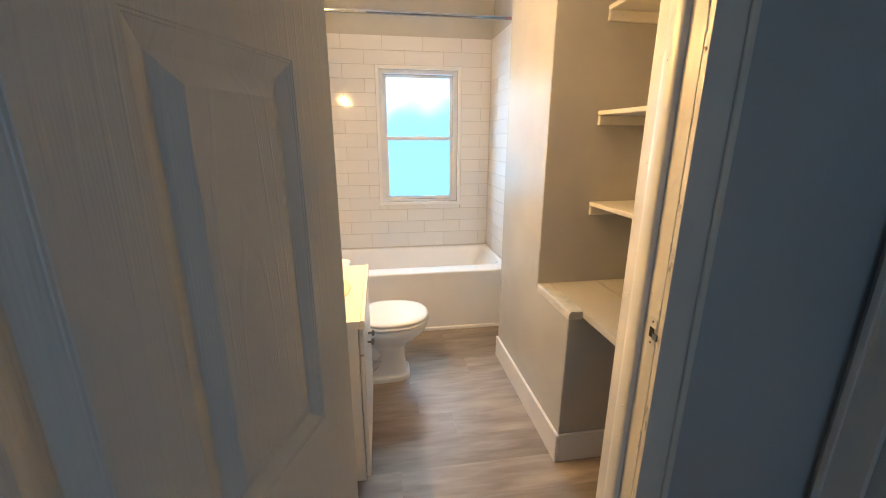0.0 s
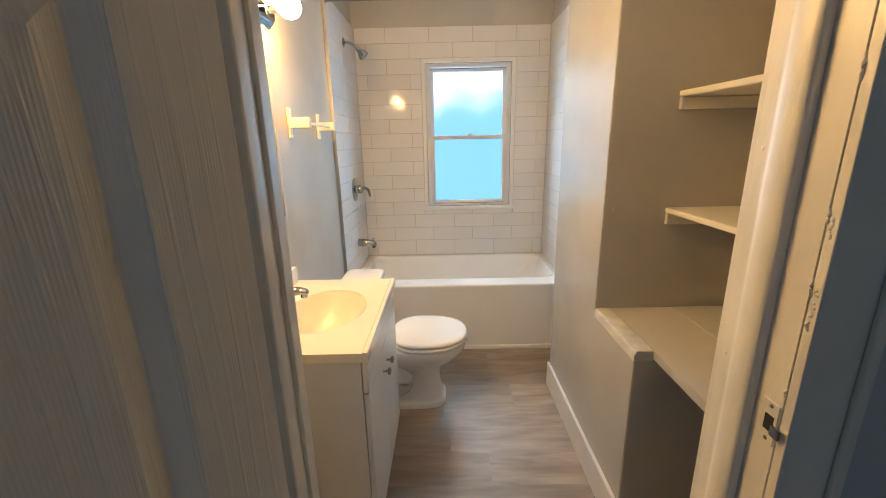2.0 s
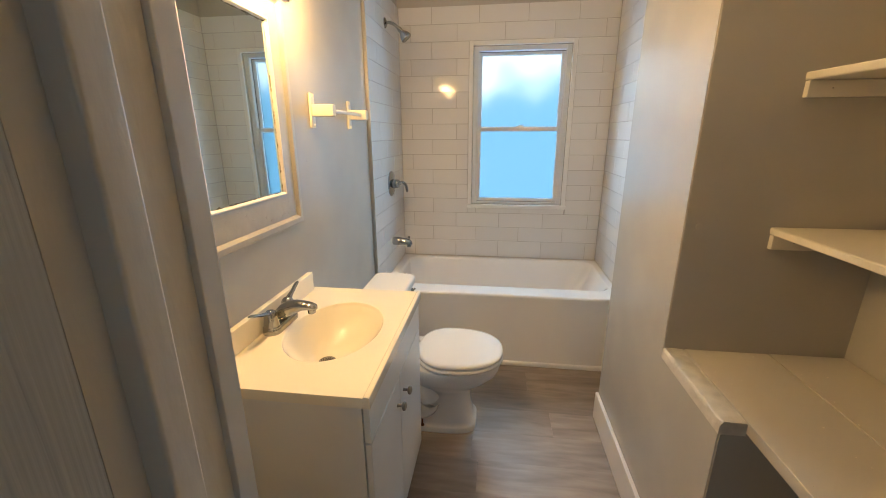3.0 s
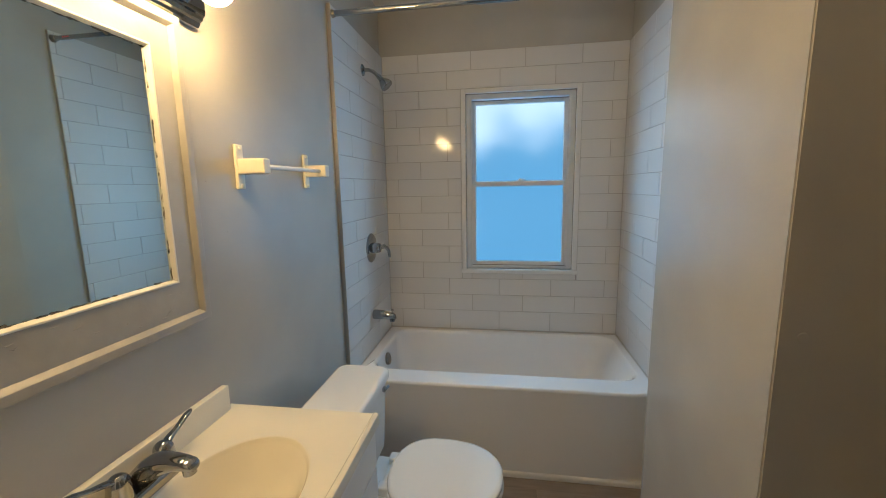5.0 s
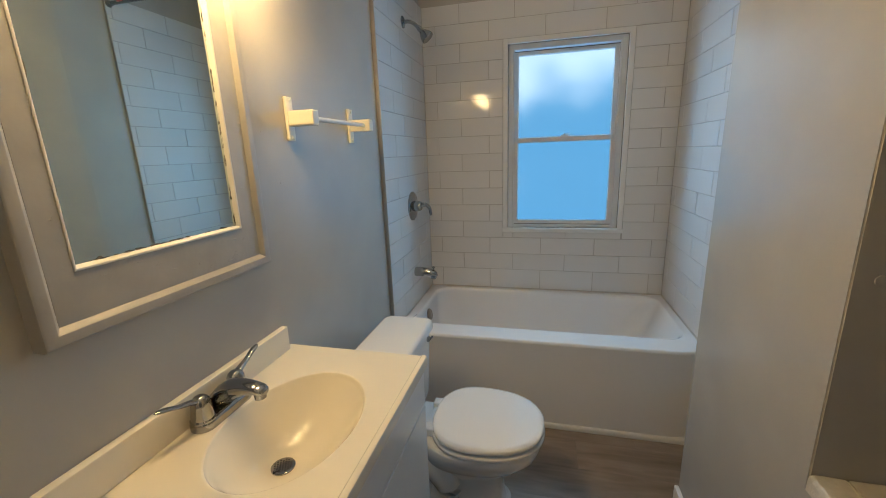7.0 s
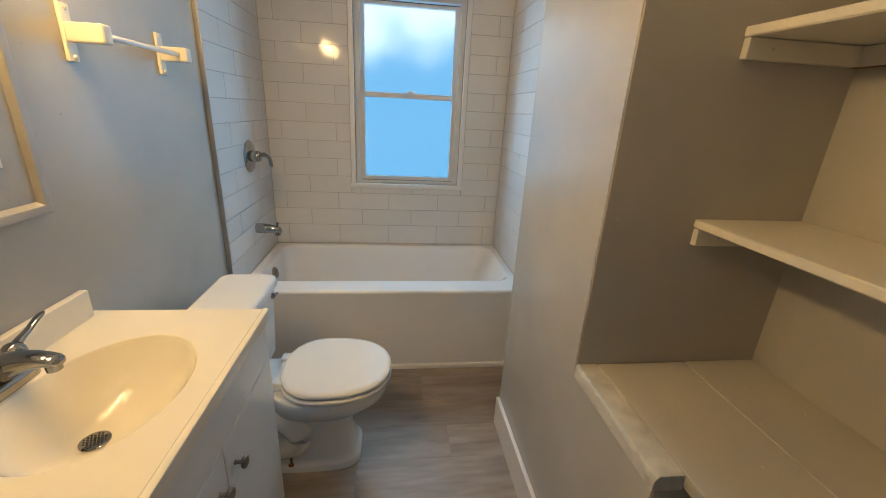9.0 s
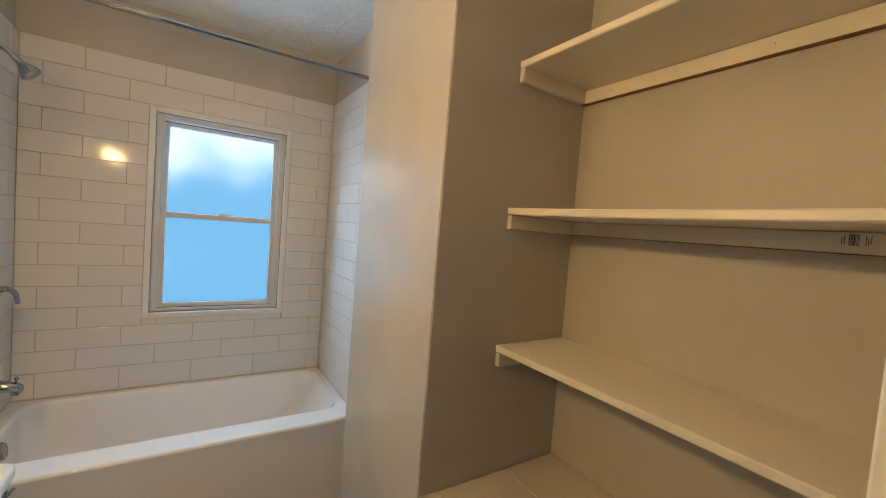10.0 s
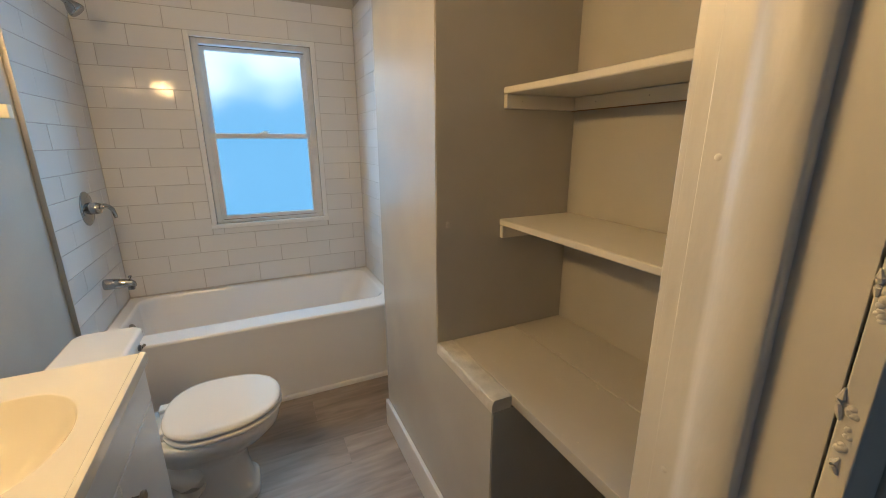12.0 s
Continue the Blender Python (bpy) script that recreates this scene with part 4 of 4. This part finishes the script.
def vanity_top():
    t = thing("sink_counter", "glossy cream cultured-marble vanity top with moulded oval basin", "counter")
    x0, x1, y0, y1, z1, z0 = XL + 0.0008, 1.362, 4.140, 4.785, 0.815, 0.787
    cx, cy, ax, ay, depth = 1.150, 4.465, 0.143, 0.193, 0.115
    bm = bmesh.new()
    xf = x1 - 0.017
    k = 128
    corners = sorted(math.atan2((yy - cy) / ay, (xx - cx) / ax) for xx in (x0, xf) for yy in (y0, y1))
    angs = [-math.pi + 2 * math.pi * i / k for i in range(k)]
    for c_ in corners:
        j = min(range(k), key=lambda i: abs(angs[i] - c_))
        angs[j] = c_

    def edge(a):
        dx, dy = math.cos(a) * ax, math.sin(a) * ay
        t_ = min(v for v in ((xf - cx) / dx if dx > 1e-9 else 9e9, (x0 - cx) / dx if dx < -1e-9 else 9e9, (y1 - cy) / dy if dy > 1e-9 else 9e9, (y0 - cy) / dy if dy < -1e-9 else 9e9))
        return cx + dx * t_, cy + dy * t_

    rings = []
    for r_ in (0.05, 0.12, 0.2, 0.3, 0.4, 0.5, 0.6, 0.7, 0.78, 0.85, 0.90, 0.94, 0.97, 0.985, 1.0, 1.012, 1.03):
        s_ = max(0.0, 1 - r_)
        h = z1 - depth * (1 - (1 - min(1, s_ * 1.12)) ** 2.3)
        if r_ > 0.99:
            h = z1 - {1.0: 0.0022, 1.012: 0.0006, 1.03: 0.0}[r_]
        elif r_ > 0.96:
            h -= 0.003
        rings.append([(cx - 0.032 * s_ + math.cos(a) * ax * r_, cy - 0.016 * s_ + math.sin(a) * ay * r_, h) for a in angs])
    rings.append([(*edge(a), z1) for a in angs])
    rings.append([(*edge(a), z0) for a in angs])
    loft(bm, rings, cap1=False)
    lip = [(xf, z1), (xf + 0.0035, z1 + 0.0032), (x1 - 0.006, z1 + 0.0030), (x1 - 0.0015, z1 + 0.0008), (x1, z1 - 0.0035), (x1, z0), (xf, z0)]
    loft(bm, [[(x + (0.0003 if x == xf else 0), y, z) for x, z in lip] for y in (y0, y1)])
    part("top", bm, M_VTOP, t, sharp=30)
    bm = bmesh.new()
    box(bm, XL + 0.0008, y0 + 0.002, z1 + 0.0005, XL + 0.021, y1 - 0.028, 0.888, 0.003, 2)
    part("backsplash", bm, M_VTOP, t)
    dz = z1 - depth
    bm = bmesh.new()
    lathe(bm, [(0.026, 0.0), (0.026, 0.003), (0.022, 0.0045), (0.0, 0.0035)], (cx - 0.03, cy - 0.015, dz + 0.002), (0, 0, 1), 24)
    d = part("drain", bm, M_CHROME, t, "round chrome strainer drain")
    # flat near-black discs paint the shade inside the strainer holes
    bm = bmesh.new()
    for i, j in ((a, b) for a in range(-3, 4) for b in range(-3, 4)):
        px, py = 0.0066 * (i + 0.5 * (j % 2)), 0.0060 * j
        if math.hypot(px, py) < 0.0200:
            lathe(bm, [(0.0023, 0), (0.0023, 0.0003)], (cx - 0.03 + px, cy - 0.015 + py, dz + 0.0062), (0, 0, 1), 8)
    part("drain_hole_shade", bm, M_DARK, d)
    return t


vanity_top()


def faucet():
    f = thing("faucet", "chrome two-handle centerset faucet on the vanity top", "faucet")
    x, y, z = 0.972, 4.462, 0.8155
    bm = bmesh.new()
    rings = []
    for zz, r, d in ((0, 0.028, 0.0), (0.012, 0.028, 0.0), (0.020, 0.025, 0.002), (0.023, 0.019, 0.004)):
        rings.append(rrect(x - r, x + r, y - 0.078 + d, y + 0.078 - d, r * 0.98, z + zz, 6))
    loft(bm, rings)
    part("base", bm, M_CHROME, f, sharp=50)
    for s in (-1, 1):
        bm = bmesh.new()
        lathe(bm, [(0.0265, 0.018), (0.0262, 0.021), (0.0235, 0.024), (0.0232, 0.030), (0.0205, 0.048), (0.0202, 0.052), (0.0192, 0.060), (0.0160, 0.067), (0.0100, 0.072), (0.0040, 0.0738), (0, 0.074)], (x, y + s * 0.051, z), (0, 0, 1), 24)
        h = part("handle", bm, M_CHROME, f)
        bm = bmesh.new()
        d = Vector((-0.08, s * 1.0, 0)).normalized()
        o = Vector((x, y + s * 0.051, z))
        pts = [o + Vector((0, 0, 0.060)), o + d * 0.022 + Vector((0, 0, 0.0700)), o + d * 0.046 + Vector((0, 0, 0.0770)), o + d * 0.070 + Vector((0, 0, 0.0870)), o + d * 0.092 + Vector((0, 0, 0.0930))]
        tube(bm, smooth_path(pts, 4), [0.0125, .0118, .011, .0102, .0094, .0088, .0083, .0078, .0075, .0074, .0074, .0074, .0075, .0075, .0072, .006, .0028], 12, 0.6)
        part("lever", bm, M_CHROME, h)
    bm = bmesh.new()
    body = ((-0.026, 0.019, 0.003, 0.022), (-0.022, 0.024, 0.010, 0.030), (-0.010, 0.034, 0.020, 0.0300), (0.008, 0.045, 0.027, 0.0270), (0.030, 0.0565, 0.0265, 0.0235), (0.055, 0.066, 0.0205, 0.0205),
            (0.080, 0.0705, 0.0150, 0.0185), (0.100, 0.0700, 0.0120, 0.0172), (0.114, 0.0675, 0.0105, 0.0160), (0.121, 0.0650, 0.0080, 0.0130), (0.124, 0.0635, 0.0030, 0.0060))
    k = 24
    rings = []
    for dx, zc, hh, hw in body:
        ring = []
        for i in range(k):
            c, s_ = math.cos(2 * math.pi * i / k), math.sin(2 * math.pi * i / k)
            ring.append((x + dx, y + hw * math.copysign(abs(c) ** 0.8, c), z + zc + hh * math.copysign(abs(s_) ** 0.85, s_)))
        rings.append(ring)
    loft(bm, rings)
    part("spout", bm, M_CHROME, f, sharp=60)
    bm = bmesh.new()
    lathe(bm, [(0.0125, 0), (0.0125, 0.016), (0.010, 0.018), (0, 0.017)], (x + 0.106, y, z + 0.064), (0.10, 0, -1), 18)
    part("aerator", bm, M_CHROME, f)
    return f


faucet()


# ---- mirror cabinet ----
def mirror_cabinet():
    c = thing("mirror_cabinet", "old cream painted medicine cabinet with an aged mirror", "mirror cabinet")
    oy0, oy1, oz0, oz1 = 4.197, 4.718, 1.096, 1.808
    gy0, gy1, gz0, gz1 = 4.270, 4.632, 1.210, 1.722

    def frame_ring(prof, y0, y1, z0, z1, name, material, label=""):
        """Mitred moulding: prof is (inset from the outline, x)."""
        bm = bmesh.new()
        rings = []
        for ins, x in prof:
            rings.append([(x, y0 + ins, z0 + ins), (x, y1 - ins, z0 + ins), (x, y1 - ins, z1 - ins), (x, y0 + ins, z1 - ins)])
        loft(bm, rings, cap0=False, cap1=False)
        return part(name, bm, material, c, label, sharp=30)

    frame_ring([(0.0, XL + 0.0005), (0.0, XL + 0.024), (0.0015, XL + 0.0275), (0.005, XL + 0.029), (0.019, XL + 0.029), (0.021, XL + 0.028), (0.029, XL + 0.0185), (0.030, XL + 0.016)], oy0, oy1, oz0, oz1, "outer_frame", M_CABINET)
    a = 0.0293
    bm = bmesh.new()
    xf = XL + 0.0188
    box(bm, XL + 0.0005, oy0 + a, oz0 + a, xf, gy0 - 0.004, oz1 - a)
    box(bm, XL + 0.0005, gy1 + 0.004, oz0 + a, xf, oy1 - a, oz1 - a)
    box(bm, XL + 0.0005, gy0 - 0.004, oz0 + a, xf, gy1 + 0.004, gz0 - 0.004)
    box(bm, XL + 0.0005, gy0 - 0.004, gz1 + 0.004, xf, gy1 + 0.004, oz1 - a)
    part("door_frame_board", bm, M_CABINET, c)
    rb = random.Random(21)
    for i in range(22):
        y, z = rb.uniform(4.24, 4.67), rb.uniform(1.135, 1.195)
        if i % 3 == 0:
            y, z = rb.choice((rb.uniform(4.235, 4.26), rb.uniform(4.645, 4.68))), rb.uniform(1.2, 1.7)
        l_ = rb.uniform(0.003, 0.02)
        bm = bmesh.new()
        tube(bm, [(xf, y, z), (xf + 0.0002, y + l_ * 0.5, z + rb.uniform(-.002, .003)), (xf, y + l_, z + rb.uniform(-.003, .004))], [0.0005, rb.uniform(.0008, .0016), 0.0005], 6)
        part("paint_drip", bm, M_CABINET, c)
    frame_ring([(0.0, XL + 0.0185), (0.0, XL + 0.0198), (0.0015, XL + 0.0205), (0.004, XL + 0.0200), (0.0085, XL + 0.0112), (0.0090, XL + 0.010)], gy0 - 0.0055, gy1 + 0.0055, gz0 - 0.0055, gz1 + 0.0055, "inner_bead", M_TRIM)
    bm = bmesh.new()
    box(bm, XL + 0.006, gy0 - 0.004, gz0 - 0.004, XL + 0.0105, gy1 + 0.004, gz1 + 0.004)
    g = part("mirror_glass", bm, M_MIRROR, c, "aged mirror glass with corroded edges", smooth=False)
    rng = random.Random(11)
    # ragged spots where the silvering has gone along the edges
    bm = bmesh.new()
    for i in range(150):
        side = rng.random()
        u = rng.random()
        if side < 0.42:
            y, z, sy, sz = gy1 - rng.uniform(0, 0.003), gz0 + u * (gz1 - gz0), rng.uniform(.001, .0035), rng.uniform(.005, .022)
        elif side < 0.7:
            y, z, sy, sz = gy0 + u * (gy1 - gy0), gz0 + rng.uniform(0, 0.004), rng.uniform(.004, .014), rng.uniform(.001, .004)
        elif side < 0.9:
            y, z, sy, sz = gy0 + u * (gy1 - gy0), gz1 - rng.uniform(0, 0.005), rng.uniform(.006, .02), rng.uniform(.001, .005)
        else:
            y, z, sy, sz = gy0 + rng.uniform(0, 0.003), gz0 + u * (gz1 - gz0), rng.uniform(.001, .003), rng.uniform(.005, .02)
        k = 9
        xx = XL + 0.0107 + 0.00001 * i
        vs = [bm.verts.new((xx, y + sy * rng.uniform(.5, 1.2) * math.cos(2 * math.pi * j / k), z + sz * rng.uniform(.5, 1.2) * math.sin(2 * math.pi * j / k))) for j in range(k)]
        bm.faces.new(vs)
    part("corrosion", bm, M_CORRODE, g, "brown corroded silvering", smooth=False)["kind"] = "stuff"
    return c


mirror_cabinet()
rb = random.Random(8)
for y, z in ((4.128, 1.521), (4.137, 1.438), (4.125, 1.402), (4.150, 1.473), (4.083, 1.347), (4.11, 1.58), (4.165, 1.30), (4.78, 1.44), (4.84, 1.30)):
    bm = bmesh.new()
    r = rb.uniform(0.0018, 0.0032)
    lathe(bm, [(r * 1.8, -0.0006), (r * 1.2, 0.0003), (r * 0.6, 0.0009), (0, 0.0011)], (XL, y, z), (1, 0, 0), 10)
    finish("paint_lump", bm, M_WALL, wall_west)


def vanity_light():
    f = thing("vanity_light", "chrome vanity light bar with lit round globe bulbs", "wall lamp")
    y0, y1 = 4.222, 4.791
    zc = 1.866
    bm = bmesh.new()
    prof = [(XL + 0.0005, -0.055), (XL + 0.016, -0.055), (XL + 0.021, -0.050), (XL + 0.024, -0.043), (XL + 0.030, -0.040), (XL + 0.033, -0.032), (XL + 0.038, -0.029), (XL + 0.040, -0.019),
            (XL + 0.040, 0.019), (XL + 0.038, 0.029), (XL + 0.033, 0.032), (XL + 0.030, 0.040), (XL + 0.024, 0.043), (XL + 0.021, 0.050), (XL + 0.016, 0.055), (XL + 0.0005, 0.055)]
    loft(bm, [[(x, y, zc + z) for x, z in prof] for y in (y0, y1)])
    part("light_bar", bm, M_CHROME, f, "stepped chrome back bar", sharp=20)
    for y in (4.292, 4.435, 4.578, 4.721):
        bm = bmesh.new()
        lathe(bm, [(0.026, 0), (0.026, 0.006), (0.021, 0.010), (0.021, 0.038), (0.0195, 0.040), (0, 0.040)], (XL + 0.040, y, zc + 0.001), (1, 0, 0), 24)
        s = part("socket", bm, M_CHROME, f)
        bm = bmesh.new()
        R = 0.041
        prof2 = [(0.014, 0.0)] + [(R * math.sin(a), 0.048 - R * math.cos(a)) for a in [radians(d) for d in range(24, 181, 13)]]
        lathe(bm, prof2, (XL + 0.074, y, zc + 0.001), (1, 0, 0), 24)
        part("globe_bulb", bm, M_BULB, s, "lit round globe bulb", sharp=80)
    return f


vanity_light()


def towel_bar():
    t = thing("towel_bar", "cream ceramic towel bar with a white rod", "towel bar")
    for y in (4.912, 5.308):
        bm = bmesh.new()
        box(bm, XL + 0.0005, y - 0.017, 1.418, XL + 0.011, y + 0.017, 1.545, 0.004, 3)
        p = part("plate", bm, M_CREAM, t)
        bm = bmesh.new()
        box(bm, XL + 0.0105, y - 0.017, 1.460, XL + 0.095, y + 0.017, 1.504, 0.005, 3)
        part("arm", bm, M_CREAM, p)
        for z in (1.428, 1.534):
            bm = bmesh.new()
            lathe(bm, [(0.006, 0), (0.006, 0.001), (0.004, 0.004), (0, 0.005)], (XL + 0.011, y, z), (1, 0, 0), 12)
            part("screw_cap", bm, M_CREAM, p)
    bm = bmesh.new()
    tube(bm, [(XL + 0.068, 4.928, 1.482), (XL + 0.068, 5.293, 1.482)], 0.0075, 14)
    part("rod", bm, M_ROD, t)
    return t


towel_bar()

# metal edge strip where the left tiling begins
bm = bmesh.new()
box(bm, XL + 0.0005, 5.598, 0.455, XT + 0.002, 5.604, 2.207, 0.001)
tagged(finish("trim_edge", bm, M_ALU), "thin metal tile edge strip", "trim", kind="structure")

# ---- pieces: tiles ----
PX, PZ, JOINT = 0.3207, 0.10638, 0.0026
ZT0 = 0.505
_tile_meshes = {}


def tile_mesh(w, h):
    key = (round(w, 4), round(h, 4))
    if key not in _tile_meshes:
        d, b = 0.0085, 0.0014
        bm = bmesh.new()
        r = [[(-w / 2, z0, -h / 2), (w / 2, z0, -h / 2), (w / 2, z0, h / 2), (-w / 2, z0, h / 2)] for z0 in (0.0,)]
        rings = []
        for off, ins in ((0.0, 0.0), (d - b, 0.0), (d - b * 0.3, b * 0.3), (d, b)):
            rings.append([(-w / 2 + ins, -off, -h / 2 + ins), (w / 2 - ins, -off, -h / 2 + ins), (w / 2 - ins, -off, h / 2 - ins), (-w / 2 + ins, -off, h / 2 - ins)])
        loft(bm, rings)
        bmesh.ops.recalc_face_normals(bm, faces=bm.faces)
        me = bpy.data.meshes.new("tile")
        bm.to_mesh(me)
        bm.free()
        me.materials.append(M_TILE)
        _tile_meshes[key] = me
    return _tile_meshes[key]


def tile_run(parent, length, place, cuts, rows, hole=None, seed=1):
    """Courses of tiles along a wall; place(u, z) gives the pose of a tile at that distance and height."""
    rng = random.Random(seed)
    for r in range(rows):
        z0, z1 = (ZT0 if r else 0.486) + r * PZ, ZT0 + (r + 1) * PZ
        u = -PX + cuts[r % 2] * PX
        while u < length:
            a, b = max(u, 0.0), min(u + PX, length)
            u += PX
            if b - a < 0.012:
                continue
            rects = [(a, b, z0, z1)]
            if hole:
                h0, h1, k0, k1 = hole
                if b > h0 and a < h1 and z1 > k0 and z0 < k1:
                    rects = [(a, min(b, h0), z0, z1), (max(a, h1), b, z0, z1)]
                    m0, m1 = max(a, h0), min(b, h1)
                    rects += [(m0, m1, z0, min(z1, k0)), (m0, m1, max(z0, k1), z1)]
            for p, q, s, t in rects:
                if q - p < 0.010 or t - s < 0.010:
                    continue
                ob = new("tile", tile_mesh(q - p - JOINT, t - s - JOINT))
                ob.parent = parent
                tilt = Matrix.Rotation(radians(rng.uniform(-0.22, 0.22)), 4, 'X') @ Matrix.Rotation(radians(rng.uniform(-0.16, 0.16)), 4, 'Z')
                ob.matrix_world = place((p + q) / 2, (s + t) / 2) @ tilt


def grout_bed(name, b, parent, label):
    bm = bmesh.new()
    for q in b:
        box(bm, *q)
    return part(name, bm, M_GROUT, parent, label)


grout_bed("grout", [(XT, YB + 0.0025, 0.482, WX0 - 0.028, YB + 0.0118, 2.207), (WX1 + 0.028, YB + 0.0025, 0.482, XR, YB + 0.0118, 2.207),
                    (WX0 - 0.028, YB + 0.0025, 0.482, WX1 + 0.028, YB + 0.0118, WZ0 - 0.027), (WX0 - 0.028, YB + 0.0025, WZ1 + 0.028, WX1 + 0.028, YB + 0.0118, 2.207)], wall_north, "grey grout")
grout_bed("grout", [(XL + 0.0002, 5.604, 0.455, XT - 0.0025, YB + 0.0118, 2.207)], wall_west, "grey grout")
grout_bed("grout", [(XR + 0.0025, 5.604, 0.455, XR + 0.0118, YB + 0.0118, 2.207)], wall_east, "grey grout")
hole = (WX0 - 0.029 - XT, WX1 + 0.029 - XT, WZ0 - 0.027, WZ1 + 0.029)
tile_run(wall_north, XR - XT, lambda u, z: pose(XT + u, YB + 0.0085, z), (0.25, 0.71), 16, hole, 1)
tile_run(wall_west, YB - 5.604, lambda u, z: pose(XT - 0.0085, YB - u, z, 0, 0, 90), (0.75, 0.29), 16, None, 2)
tile_run(wall_east, YB - 5.604, lambda u, z: pose(XR + 0.0085, YB - u, z, 0, 0, -90), (0.72, 0.22), 16, None, 3)

# ---- pieces: floor planks ----
PW, PL = 0.178, 1.22
_plank = {}


def plank_mesh(w):
    key = round(w, 3)
    if key not in _plank:
        bm = bmesh.new()
        h = PW
        rings = []
        for z, ins in ((-0.004, 0.0), (-0.0003, 0.0), (0.0, 0.0003)):
            rings.append([(-w / 2 + ins, -h / 2 + ins, z), (w / 2 - ins, -h / 2 + ins, z), (w / 2 - ins, h / 2 - ins, z), (-w / 2 + ins, h / 2 - ins, z)])
        loft(bm, rings)
        bmesh.ops.recalc_face_normals(bm, faces=bm.faces)
        me = bpy.data.meshes.new("plank")
        bm.to_mesh(me)
        bm.free()
        me.materials.append(M_PLANK)
        _plank[key] = me
    return _plank[key]


rng = random.Random(7)
fx1 = 2.78
for k in range(-26, 6):
    yc = 5.195 - PW / 2 + k * PW
    start = {0: 1.946, 2: 1.849}.get(k, rng.uniform(0.2, 1.4))
    x = start - 2 * PL
    fx0 = 0.19 if yc < 3.7 else 0.86
    while x < fx1:
        a, b = max(x, fx0), min(x + PL, fx1)
        if b - a > 0.05:
            ob = new("plank", plank_mesh(b - a - 0.0003))
            ob.parent = floor
            ob.location = ((a + b) / 2, yc, 0)
        x += PL
